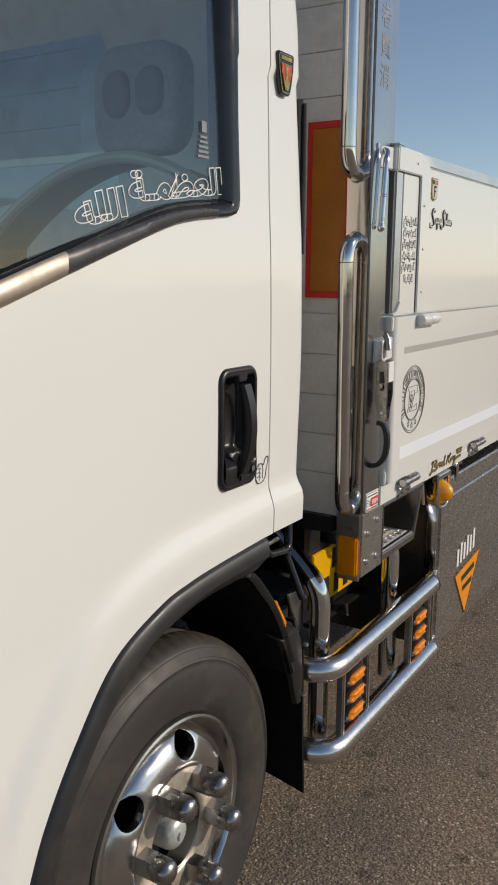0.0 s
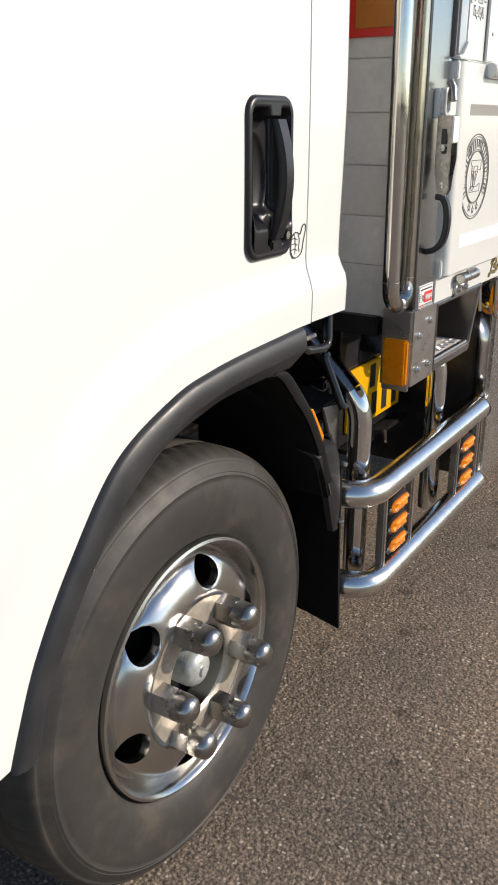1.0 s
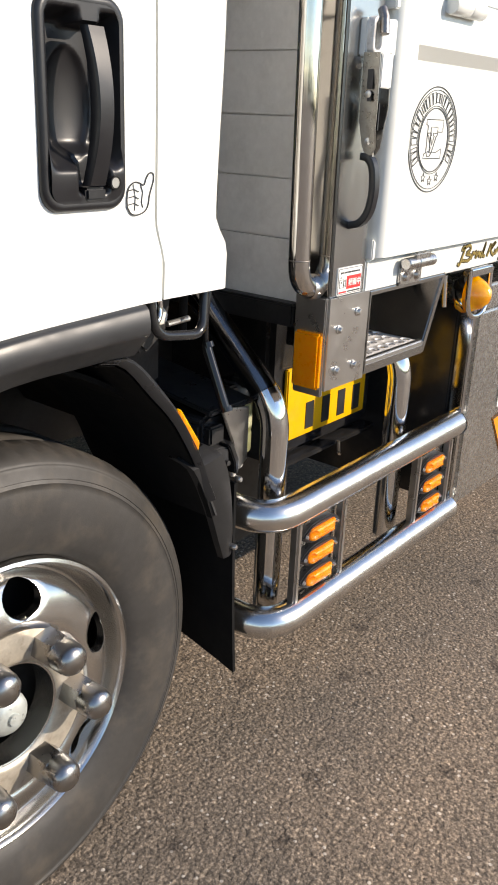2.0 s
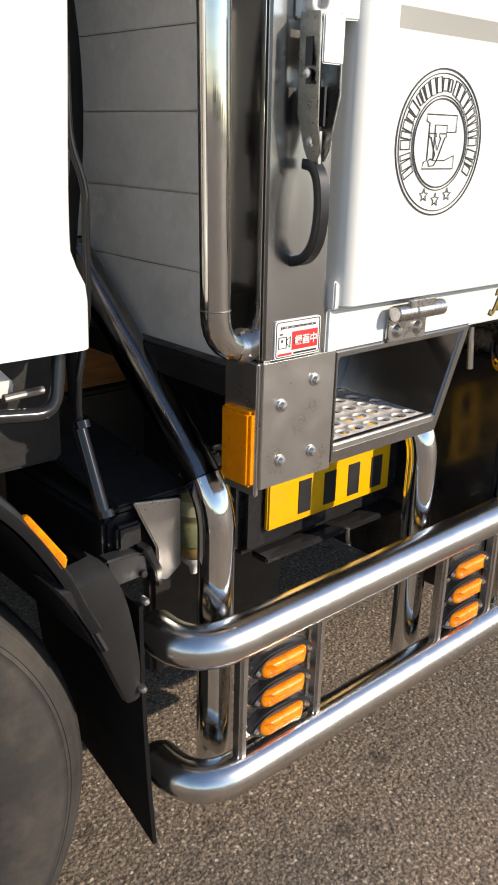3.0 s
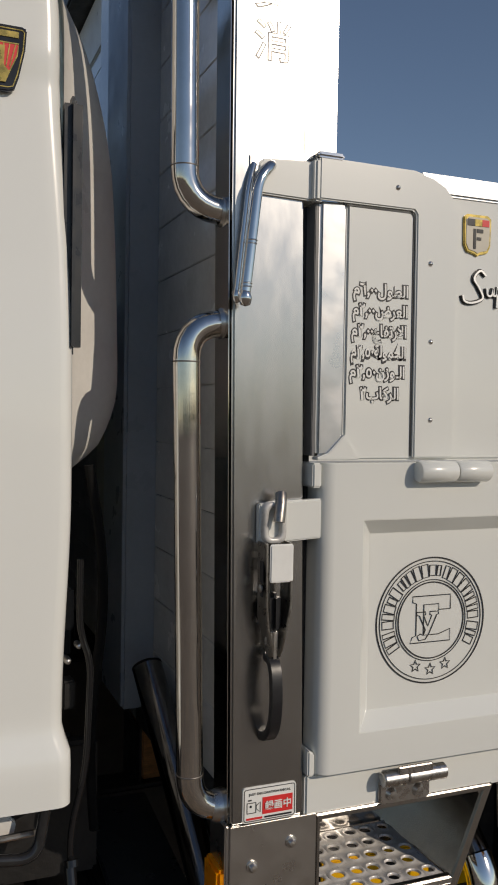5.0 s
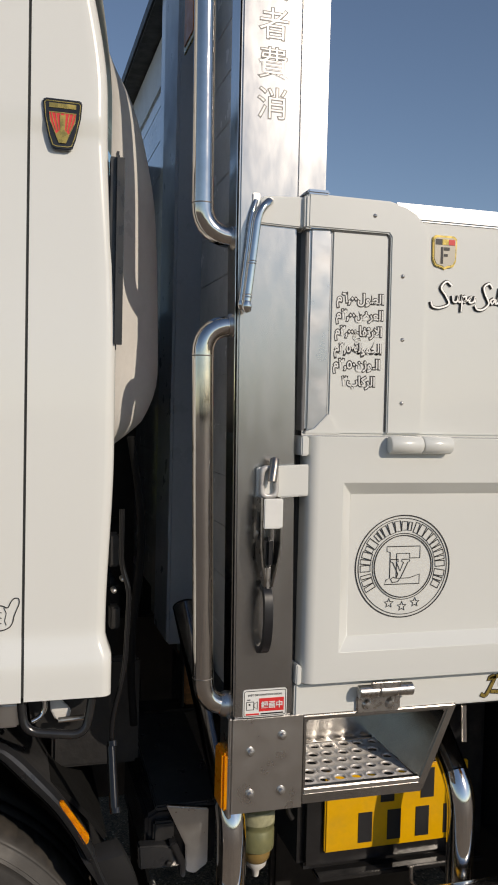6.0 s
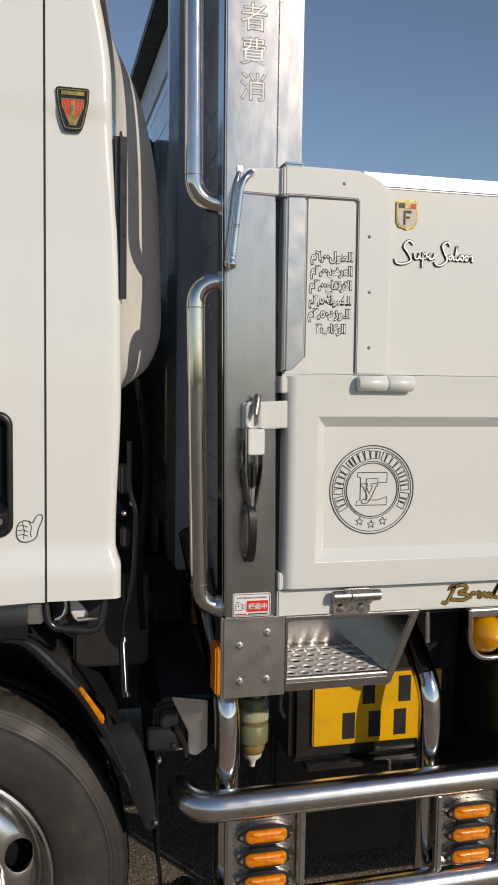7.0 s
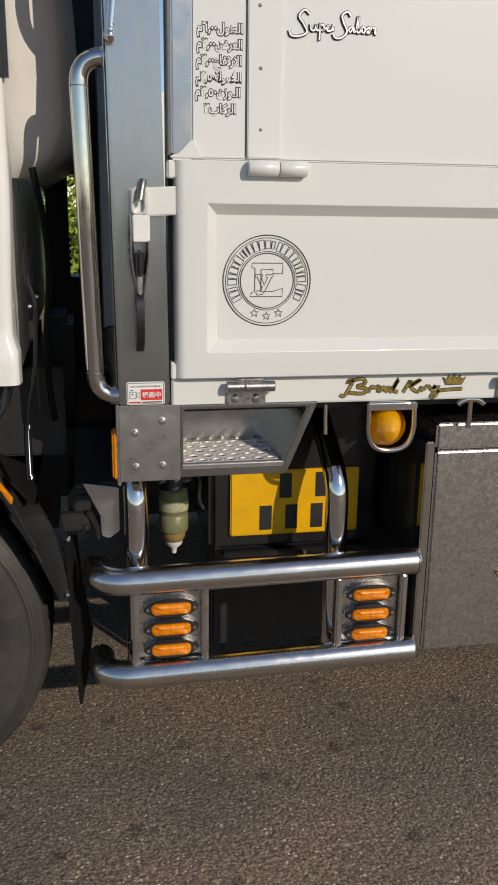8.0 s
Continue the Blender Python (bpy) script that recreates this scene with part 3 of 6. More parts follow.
# the bronze reflection on this length of strip is put into its colour
part("sill_strip", grid(strip[:split + 1]), material("sill_bronze_reflection", (0.40, 0.34, 0.285), 0.5, 0.7, vary=0.12, scale=9.0, rough_vary=0.08), cab_door, "metal strip along the window sill, coloured bronze for its reflection", 60)
part("sill_strip", grid(strip[split:]), material("dark_sill_trim", (0.05, 0.05, 0.052), 0.28, vary=0.1), cab_door, "gloss black end of the sill strip", 60)
glass_rows = []
for k in range(30):
    x = 0.32 + (1.338 - 0.32) * k / 29
    zl = on_line(WINDOW_SILL, x) + 0.02
    glass_rows.append([(x, 0.079 + 0.02 * max(0, zl + (2.24 - zl) * j / 8 - 1.6), zl + (2.24 - zl) * j / 8) for j in range(9)])
def pane_mesh(name, rows, mat, parent, label):
    """A single sheet of glass whose faces look towards -y."""
    me = bpy.data.meshes.new(name)
    w = len(rows[0])
    flat = [tuple(p) for row in rows for p in row]
    faces = [(a * w + b, (a + 1) * w + b, (a + 1) * w + b + 1, a * w + b + 1) for a in range(len(rows) - 1) for b in range(w - 1)]
    me.from_pydata(flat, [], faces)
    if me.polygons[0].normal.y > 0:
        me.flip_normals()
    ob = place(name, me, mat, parent, label)
    ob.visible_shadow = False
    return ob


pane_mesh("window_glass", glass_rows, GLASS, cab_door, "dark tinted side window")

# white outlined writing on the glass
ay = 0.0796
for word, cx, cz, w, tilt in (("العظمـة", 1.204, 1.676, 0.262, 7.0), ("الله", 1.012, 1.627, 0.120, 12.0)):
    place("window_lettering", lettering(arabic(word), 0.056, cx, ay - 0.0006, cz, 0.0026, w, tilt, 0.0011), WHITE_PRINT, cab_door, "white outlined lettering", 0)
stamp = bmesh.new()
box(1.272, 1.286, ay - 0.001, ay, 1.767, 1.785, 0, stamp)
for k in range(5):
    box(1.268 - 0.002 * k, 1.288 + 0.001 * k, ay - 0.001, ay, 1.757 - 0.008 * k, 1.761 - 0.008 * k, 0, stamp)
part("glass_mark", stamp, GREY_PRINT, cab_door, "small white print on the glass", 0)

# door handle: a black pan with a bowl, a grip bar and a lock
hx0, hx1, hz0, hz1 = 1.297, 1.425, 1.128, 1.360


def handle_y(x, z):
    """The sunk face of the handle pan: a bowl behind the grip and two humps below it."""
    sides = step01(1.308, 1.324, x) * (1 - step01(1.404, 1.416, x))
    top = 1 - step01(1.330, 1.345, z)
    foot = step01(1.172, 1.206, z)
    slot = step01(1.345, 1.358, x) * (1 - step01(1.388, 1.397, x)) * step01(1.146, 1.160, z)
    bridge = step01(1.350, 1.357, x) * (1 - step01(1.385, 1.392, x)) * step01(1.327, 1.331, z)
    bowl = sides * top * max(foot, 0.6 * slot) * (1 - bridge)
    swell = 0.004 * math.sin(math.pi * min(max((z - 1.14) / 0.06, 0), 1))
    dish = max(0.0, 1 - ((x - 1.362) / 0.034) ** 2 - ((z - 1.245) / 0.062) ** 2) ** 0.5
    return 0.0553 + 0.034 * bowl ** 0.8 + 0.012 * bowl * dish - swell * (1 - bowl) * (x < 1.352 or x > 1.394)


loops = []
for inset, y in ((0.0, 0.068), (0.0, 0.0605), (0.0015, 0.0575), (0.004, 0.0555), (0.007, 0.0550), (0.010, 0.0555)):
    loops.append([(x, y, z) for x, z in rounded(hx0 + inset, hx1 - inset, hz0 + inset, hz1 - inset, 0.026 - inset * 0.6, 6)])
hb = grid(loops, ring=True)
nx, nz = 44, 84
sheet = []
for k in range(nz + 1):
    z = hz0 + 0.0095 + (hz1 - hz0 - 0.019) * k / nz
    d = min(z - hz0 - 0.0095, hz1 - 0.0095 - z)
    cut = 0.020 - math.sqrt(max(0.020 ** 2 - (0.020 - min(d, 0.020)) ** 2, 0))
    xa, xb = hx0 + 0.0095 + cut, hx1 - 0.0095 - cut
    sheet.append([(xa + (xb - xa) * j / nx, handle_y(xa + (xb - xa) * j / nx, z), z) for j in range(nx + 1)])
grid(sheet, hb)
handle = part("door_handle", hb, HANDLE_BLACK, cab_door, "black plastic door handle pan", 60)
gr = []
for k in range(29):
    t = k / 28
    z = 1.3275 - 0.170 * t
    bow = math.sin(math.pi * (0.08 + 0.88 * t)) ** 0.9
    x = 1.3705 + 0.002 * bow
    y = 0.058 - 0.018 * bow
    w, d = 0.0150 - 0.0025 * bow, 0.0065 + 0.003 * bow
    gr.append([(x + w * u, y + d * v, z) for u, v in ((-1, 0.5), (-0.95, -0.6), (-0.8, -1), (0.8, -1), (0.95, -0.6), (1, 0.5), (0.7, 1), (-0.7, 1))])
gbm = grid(gr, ring=True)
gbm.faces.new([v for v in gbm.verts if abs(v.co.z - 1.1575) < 1e-5])
gbm.faces.new([v for v in gbm.verts if abs(v.co.z - 1.3275) < 1e-5])
part("grip", soften(gbm, 0.001, 1, 60), HANDLE_BLACK, cab_door, "black pull grip", 35)
part("grip_foot", box(1.3565, 1.388, 0.0515, 0.085, 1.140, 1.1555, 0.003), HANDLE_BLACK, cab_door, "fixed foot below the grip")
part("lock_ring", lathe([(0.0066, 0.0488), (0.0080, 0.0488), (0.0088, 0.0505), (0.0088, 0.060)], 20, (1.4005, 0, 1.160)), GLOSS_BLACK, cab_door, "black ring round the lock")
part("lock", lathe([(0.0001, 0.0496), (0.0060, 0.0496), (0.0068, 0.0503), (0.0068, 0.06)], 20, (1.4005, 0, 1.160)), STEEL_FLAT, cab_door, "round steel key lock")

# sticker of a thumb
fist = smooth_line([(1.4278 + (u - 642) * 0.00075, 1.1695 - (v - 205) * 0.00076) for u, v in ((645, 246), (649, 229), (661, 220), (674, 221), (684, 225), (690, 214), (697, 206), (706, 207), (707, 217), (702, 230), (697, 243), (694, 257), (686, 267), (670, 272), (655, 270), (646, 259))], 60)
yt = cab_y(1.445, 1.14) - 0.0012
part("thumb_sticker", prism([(p.x, p.y) for p in fist], yt + 0.0006, yt + 0.003, 0), WHITE, cab_door, "white thumb-shaped sticker")
tl = ribbon([(p.x, p.y) for p in fist], 0.0016, yt - 0.0006, closed=True)
for k in range(3):
    ribbon([(1.4325, 1.1485 - 0.0085 * k), (1.442, 1.1500 - 0.0085 * k), (1.4505, 1.1465 - 0.0085 * k)], 0.0011, yt - 0.0006, bm=tl)
ribbon([(1.441, 1.156), (1.4445, 1.140), (1.443, 1.124)], 0.0009, yt - 0.0006, bm=tl)
ribbon([(1.4535, 1.155), (1.4575, 1.146), (1.4550, 1.134), (1.4575, 1.127)], 0.0011, yt - 0.0006, bm=tl)
part("thumb_outline", tl, INK, cab_door, "", 0)

# shield badge on the corner panel
yb = cab_y(1.53, 1.9) - 0.001


def shield(s, cz=1.905):
    pts = [(-1, 0.92), (-0.9, 1.0), (0.9, 1.0), (1, 0.92), (0.94, 0.3), (0.7, -0.55), (0.52, -0.95), (0.3, -1.0), (-0.3, -1.0), (-0.52, -0.95), (-0.7, -0.55), (-0.94, 0.3)]
    return [(1.5325 + 0.030 * s * u, cz + 0.0385 * (s if s == 1 else s * 0.98) * v) for u, v in pts]


badge = part("shield_badge", prism(shield(1.0), yb - 0.004, yb + 0.004, 0.0015), GLOSS_BLACK, quarter, "black and gold shield badge with red centre")
part("badge_line", ribbon(shield(0.9), 0.0012, yb - 0.0048, closed=True), GOLD, quarter, "", 0)
red = [(1.512, 1.922), (1.553, 1.922), (1.551, 1.908), (1.543, 1.890), (1.5325, 1.884), (1.522, 1.890), (1.514, 1.908)]
part("badge_field", prism(red, yb - 0.0052, yb - 0.0035, 0), RED_PRINT, quarter, "", 0)
part("badge_rim", ribbon(red, 0.0014, yb - 0.0058, closed=True), GOLD, quarter, "", 0)
for k in range(6):
    x = 1.5155 + 0.0068 * k
    part("badge_ray", ribbon([(x, 1.921), (x * 0.6 + 1.5325 * 0.4, 1.895)], 0.0012, yb - 0.0058), GOLD, quarter, "", 0)
part("badge_figure", prism([(1.528, 1.918), (1.537, 1.918), (1.536, 1.896), (1.543, 1.888), (1.538, 1.876), (1.527, 1.876), (1.522, 1.888), (1.529, 1.896)], yb - 0.0062, yb - 0.005, 0), GOLD, quarter, "", 0)
part("badge_bar", box(1.512, 1.553, yb - 0.0052, yb - 0.004, 1.929, 1.936, 0), GOLD, quarter, "", 0)

# arch trim strip
rows = []
for p, q in zip(ARCH_OUT, ARCH_IN):
    def at(f):
        return p.x * (1 - f) + q.x * f, p.y * (1 - f) + q.y * f
    y0 = cab_y(min(p.x, 1.47), p.y + 0.002)
    sec = [(-0.03, y0 + 0.012), (0.0, y0 + 0.001), (0.03, y0 - 0.005), (0.09, y0 - 0.009), (0.28, y0 - 0.012), (0.47, y0 - 0.012), (0.53, y0 - 0.010), (0.57, y0 - 0.006), (0.93, y0 + 0.017), (0.98, y0 + 0.021), (1.0, y0 + 0.026), (1.0, y0 + 0.06)]
    rows.append([(at(f)[0], y, at(f)[1]) for f, y in sec])
tb = grid(rows)
tb.faces.new([tb.verts.new(c) for c in rows[0]])
part("arch_trim", tb, TRIM, truck, "dark grey plastic wheel arch strip", 40)

# wheel house liner and mudguard
lin = []
for k in range(40):
    a = radians(165 - 123 * k / 39)
    r = 0.515 if k < 26 else 0.515 - 0.05 * (k - 26) / 13
    lin.append([(1.285 + r * math.cos(a), y, 0.41 + r * math.sin(a)) for y in (0.16, 0.3, 0.5, 0.8)])
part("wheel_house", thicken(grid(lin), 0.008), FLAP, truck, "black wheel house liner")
GUARD = smooth_line([(1.40, 0.93), (1.446, 0.918), (1.497, 0.866), (1.546, 0.812), (1.590, 0.741), (1.612, 0.69), (1.645, 0.62), (1.682, 0.52)], 30)
part("mudguard", thicken(grid([[(p.x, y, p.y) for y in (0.083, 0.12, 0.25, 0.36)] for p in GUARD[:24]]), 0.004), material("smooth_mudguard_plastic", (0.034, 0.034, 0.035), 0.36, vary=0.1, scale=9.0, dirt_or_sheen=(0.06, 0.055, 0.05), dirt_or_sheen_amount=0.2), truck, "smooth black mudguard behind the wheel")
# a second, blacker skin just inside the mudguard
part("mudguard_lining", grid([[(p.x - 0.008, y, p.y - 0.006) for y in (0.086, 0.2, 0.36)] for p in GUARD[:24]]), FLAP, truck, "matte black inside of the mudguard")
wide = [0.005 + 0.004 * math.exp(-((k - 6) / 4.0) ** 2) for k in range(22)]
edge = [[(p.x - 0.006, 0.085, p.y - 0.004), (p.x, 0.078, p.y), (p.x + w * 0.5, 0.076, p.y + w * 0.4), (p.x + w, 0.080, p.y + w * 0.8), (p.x + w + 0.002, 0.10, p.y + w * 0.8 + 0.002)] for p, w in zip(GUARD[:22], wide)]
part("mudguard_lip", grid(edge), PLASTIC, truck, "black mudguard edge")
fore = smooth_line([(1.572, 0.732), (1.577, 0.726), (1.604, 0.682), (1.634, 0.62), (1.659, 0.56), (1.676, 0.520)], 26)
aft = smooth_line([(1.640, 0.740), (1.651, 0.731), (1.668, 0.695), (1.681, 0.65), (1.694, 0.58), (1.697, 0.526)], 26)
leaf = []
for k, (p, q) in enumerate(zip(fore, aft)):
    back = 0.030 * max(0.0, 1 - k / 1.5)
    row = []
    for f in (0.0, 0.04, 0.2, 0.5, 0.8, 0.96, 1.0):
        x, z = p.x + (q.x - p.x) * f, p.y + (q.y - p.y) * f
        edge_y = 0.012 if f in (0.0, 1.0) else 0.0
        row.append((x, 0.084 + 0.08 * max(0, 0.70 - z) - 0.06 * max(0, x - 1.60) - 0.004 * math.sin(math.pi * f) + edge_y + back, z))
    leaf.append(row)
part("mudguard_extension", thicken(grid(leaf), 0.004), GUARD_GREY, truck, "dull black plastic mudguard extension", 45)
part("guard_reflector", prism([(1.541, 0.826), (1.549, 0.830), (1.593, 0.765), (1.590, 0.752), (1.583, 0.752)], 0.077, 0.088, 0.002), AMBER, truck, "orange reflector on the mudguard")
fl = []
for k in range(12):
    z = 0.66 - (0.66 - 0.268) * k / 11
    bend = 0.016 * (k / 11) ** 2
    fl.append([(1.697 + bend + 0.11 * (y - 0.09) * (0.3 + 0.7 * k / 11) + 0.004 * math.sin(9 * y), y, z + 0.10 * (y - 0.09) * (k == 11)) for y in (0.088, 0.15, 0.22, 0.30, 0.40)])
part("mud_flap", thicken(grid(fl), 0.006), FLAP, truck, "black rubber mud flap")
for x, z in ((1.700, 0.667), (1.694, 0.540)):
    part("flap_bolt", lathe([(0.0001, 0.078), (0.004, 0.079), (0.0055, 0.082), (0.0055, 0.090)], 10, (x, 0, z)), STEEL_FLAT, truck, "small steel bolt on the flap", 40)

# wheel
WX, WZ = 1.257, 0.4135


def rim_y(r):
    table = [(0.080, 0.172), (0.139, 0.172), (0.146, 0.168), (0.153, 0.1672), (0.163, 0.1688), (0.175, 0.1716), (0.187, 0.1762), (0.199, 0.1828), (0.209, 0.192), (0.2145, 0.204), (0.218, 0.222)]
    for (a, ya), (b, yb2) in zip(table, table[1:]):
        if r <= b:
            return ya + (yb2 - ya) * (max(r, a) - a) / (b - a)
    return table[-1][1]


rim = lathe([(0.2455, 0.200), (0.248, 0.190), (0.246, 0.182), (0.241, 0.180), (0.2365, 0.184), (0.2335, 0.192), (0.2305, 0.208), (0.2265, 0.219), (0.222, 0.223), (0.218, 0.222)], 72, phase=radians(3))
lathe([(0.140, rim_y(0.14)), (0.135, rim_y(0.135)), (0.130, 0.172), (0.110, 0.172), (0.092, 0.172), (0.083, 0.176), (0.080, 0.215)], 72, bm=rim, phase=radians(3))
for s in range(6):
    a0 = 60.0 * s + 78.0
    border = [(1, -1 + 2 * k / 12) for k in range(12)] + [(1 - 2 * k / 6, 1) for k in range(6)] + [(-1, 1 - 2 * k / 12) for k in range(12)] + [(-1 + 2 * k / 6, -1) for k in range(6)]
    loops = []
    for f in (0.0, 0.15, 0.3, 0.45, 0.6, 0.75, 0.9, 1.0, 1.08):
        loop = []
        for u, v in border:
            g = math.atan2(v, u)
            hr, ha = 0.1860 + 0.0270 * math.cos(g), 10.6 * math.sin(g)
            br, ba = 0.179 + 0.039 * u, 30.0 * v
            ff = min(f, 1.0)
            r, th = br + (hr - br) * ff, ba + (ha - ba) * ff
            th = radians(a0 + th)
            y = rim_y(r) + (0.018 if f > 1.0 else (0.002 if f == 1.0 else 0))
            loop.append((r * math.cos(th), y, r * math.sin(th)))
        loops.append(loop)
    grid(loops, rim, ring=True)
bmesh.ops.remove_doubles(rim, verts=rim.verts, dist=2e-4)
rim.transform(Matrix.Diagonal((0.970, 1, 0.970, 1)))
wheel = part("wheel", rim, RIM_METAL, truck, "polished steel wheel with six round holes and tall nut covers", 40)
wheel.location = (WX, -0.037, WZ)
prof = [(0.236, 0.205), (0.242, 0.192), (0.251, 0.184), (0.264, 0.1785), (0.281, 0.1748), (0.296, 0.1727), (0.313, 0.1720), (0.330, 0.1726), (0.343, 0.1745), (0.3515, 0.1765), (0.3525, 0.1755), (0.3545, 0.1765), (0.3575, 0.178), (0.3585, 0.177), (0.3605, 0.1785), (0.372, 0.184), (0.3745, 0.1866), (0.3765, 0.1866), (0.378, 0.1868), (0.383, 0.1895), (0.393, 0.197), (0.402, 0.208), (0.407, 0.221), (0.4085, 0.250), (0.401, 0.252), (0.401, 0.260), (0.4085, 0.262), (0.4085, 0.295), (0.401, 0.297), (0.401, 0.305), (0.4085, 0.307), (0.4085, 0.36), (0.400, 0.382), (0.365, 0.40), (0.236, 0.37)]
tyre_bm = lathe([(r if r < 0.378 else 0.378 + 0.6 * (r - 0.378), y) for r, y in prof], 360)
for v in tyre_bm.verts:
    r = math.hypot(v.co.x, v.co.z)
    k = round(math.degrees(math.atan2(v.co.z, v.co.x))) % 360
    if k % 5 == 0 and v.co.y < 0.25 and r > 0.3885:
        v.co.x *= 1 - 0.004 / r
        v.co.z *= 1 - 0.004 / r
tyre = part("tyre", tyre_bm, RUBBER, wheel, "dusty black truck tyre", 70)
part("wheel_centre", lathe([(0.1375, 0.1715), (0.120, 0.1700), (0.092, 0.1700), (0.084, 0.1735), (0.0815, 0.180)], 60), HUB_FACE, wheel, "weathered beige centre plate of the wheel", 50)
# drum takes the near-black flap colour to paint in the hub recess shade
part("hub_drum", lathe([(0.0001, 0.236), (0.078, 0.236), (0.10, 0.222), (0.20, 0.262), (0.235, 0.27), (0.235, 0.34)], 40), FLAP, wheel, "brake drum behind the wheel, coloured near-black for its shade")
nut_bm = lathe([(0.0285, 0.186), (0.0285, 0.150), (0.0272, 0.1465), (0.0235, 0.1455)], 6, phase=radians(12))
lathe([(0.0248, 0.152), (0.0250, 0.144), (0.0248, 0.128), (0.0228, 0.1195), (0.0180, 0.1135), (0.0095, 0.1100), (0.0001, 0.1093)], 28, bm=nut_bm)
nut = part("lug_nut", nut_bm, NUT_METAL, wheel, "round-headed metal nut cover", 40)
for k in range(6):
    a = radians(60 * k - 6)
    m = Matrix.Translation((0.114 * math.cos(a), -0.013, 0.114 * math.sin(a)))
    if k == 0:
        nut.matrix_basis = m
    else:
        again(nut, m, wheel)
cap_bm = lathe([(0.035, 0.25), (0.035, 0.184), (0.033, 0.177), (0.027, 0.170), (0.018, 0.166), (0.010, 0.165), (0.009, 0.161), (0.0001, 0.160)], 24)
part("hub_cap", cap_bm, material("hub_cap_paint", (0.5, 0.53, 0.5), 0.35, 0.4, vary=0.15, scale=30.0), wheel, "pale grey grease cap in the wheel hub", 50)

# under the rear corner of the cab
part("step_loop", tube([(1.480, 0.078, 1.02), (1.486, 0.068, 0.953), (1.582, 0.068, 0.940), (1.597, 0.078, 1.02)], 0.0075, 12, 0.025), GLOSS_BLACK, truck, "black bent steel loop under the cab")
part("trim_clip", box(1.4465, 1.478, 0.076, 0.10, 0.958, 0.996, 0.003), STEEL_FLAT, truck, "small steel clip at the end of the arch strip")
part("latch_plate", prism([(1.527, 1.0), (1.545, 0.985), (1.563, 0.965), (1.560, 0.950), (1.538, 0.950), (1.530, 0.965)], 0.118, 0.126, 0.002), BEIGE, truck, "cream cab latch plate")
part("chrome_hook", tube([(1.512, 0.094, 1.02), (1.520, 0.092, 0.985), (1.514, 0.090, 0.968), (1.498, 0.086, 0.962)], 0.0045, 12, 0.012), CHROME, truck, "small bent chrome hook under the cab", 60)
part("mount_plate", box(1.54, 1.70, 0.27, 0.30, 0.80, 1.0, 0.006), CHASSIS, truck, "black plate behind the cab mounting")
part("lock_pin", tube([(1.541, 0.10, 0.956), (1.586, 0.10, 0.958)], 0.0045, 10), STEEL_FLAT, truck, "steel lock pin")
part("cab_mount", prism([(1.49, 1.0), (1.60, 1.0), (1.585, 0.93), (1.54, 0.90), (1.50, 0.93)], 0.14, 0.30, 0.008), CHASSIS, truck, "black cab mounting bracket")
STRUT = material("gloss_black_rod", (0.010, 0.010, 0.011), 0.13, vary=0.05, rough_vary=0.04)
part("tilt_strut", tube([(1.628, 0.100, 0.908), (1.630, 0.061, 0.817)], 0.0080, 20), STRUT, truck, "black cylinder strut", 60)
for lift in (0.0, 0.095):
    top = Vector((1.630, 0.100, 0.914)) + Vector((0.002, -0.039, -0.095)) * lift / 0.095
    part("strut_collar", tube([top, top + Vector((0.0002, -0.0032, -0.0078))], 0.0093, 20), STRUT, truck, "", 60)
part("strut_rod", tube([(1.630, 0.102, 0.90), (1.628, 0.104, 0.945), (1.650, 0.11, 1.03), (1.656, 0.115, 1.165), (1.642, 0.12, 1.205), (1.642, 0.12, 1.30)], 0.0045, 12, 0.03), STRUT, truck, "black rod up the back of the cab")
# latch fittings deep in the gap, down the rear edge of the cab
part("edge_fitting", box(1.634, 1.652, 0.20, 0.23, 1.075, 1.115, 0.003), CHASSIS, truck, "black latch block behind the cab")
part("edge_fitting", box(1.630, 1.650, 0.205, 0.235, 1.185, 1.245, 0.004), CHASSIS, truck, "black striker behind the cab")
for x, z, r in ((1.655, 1.165, 0.0045), (1.640, 1.145, 0.005)):
    part("edge_bolt", lathe([(0.0001, 0.190), (r * 0.7, 0.191), (r, 0.196), (r, 0.212)], 12, (x, 0, z)), STEEL_FLAT, truck, "", 40)
part("hose", tube([(1.66, 0.16, 1.42), (1.69, 0.17, 1.25), (1.665, 0.18, 1.05), (1.68, 0.2, 0.9)], 0.007, 12, 0.12), FLAP, truck, "black hose behind the cab")

# back of the cab: rounded back panel, seam strip and drip vent
DUCT = [(1.40, 1.640), (1.433, 1.683), (1.458, 1.702), (1.517, 1.721), (1.615, 1.721), (1.759, 1.716), (1.855, 1.708), (1.948, 1.688), (2.021, 1.662), (2.082, 1.628), (2.14, 1.605), (2.25, 1.58)]
prof2 = smooth_line(DUCT, 40)
rows = []
for p in prof2:
    z, xm = p.x, p.y
    base = 1.612 - 0.03 * step01(1.95, 2.25, z)
    row = []
    for f, y, more in ((0.0, 0.100, 0), (0.08, 0.150, 0), (0.3, 0.178, 0), (0.55, 0.205, 0), (0.8, 0.230, 0), (0.95, 0.248, 0), (1.0, 0.27, 0), (1.0, 0.5, 0.028), (1.0, 0.62, 0.036), (1.0, 0.9, 0.05), (1.0, 1.2, 0.05), (1.0, 1.4, 0.04), (1.0, 1.7, 0.02), (0.6, 1.88, 0), (0.0, 1.92, 0)):
        row.append((base + (max(xm, base) - base) * f + more * step01(1.40, 1.5, z) * (1 - step01(1.8, 2.1, z)), y, z))
    rows.append(row)
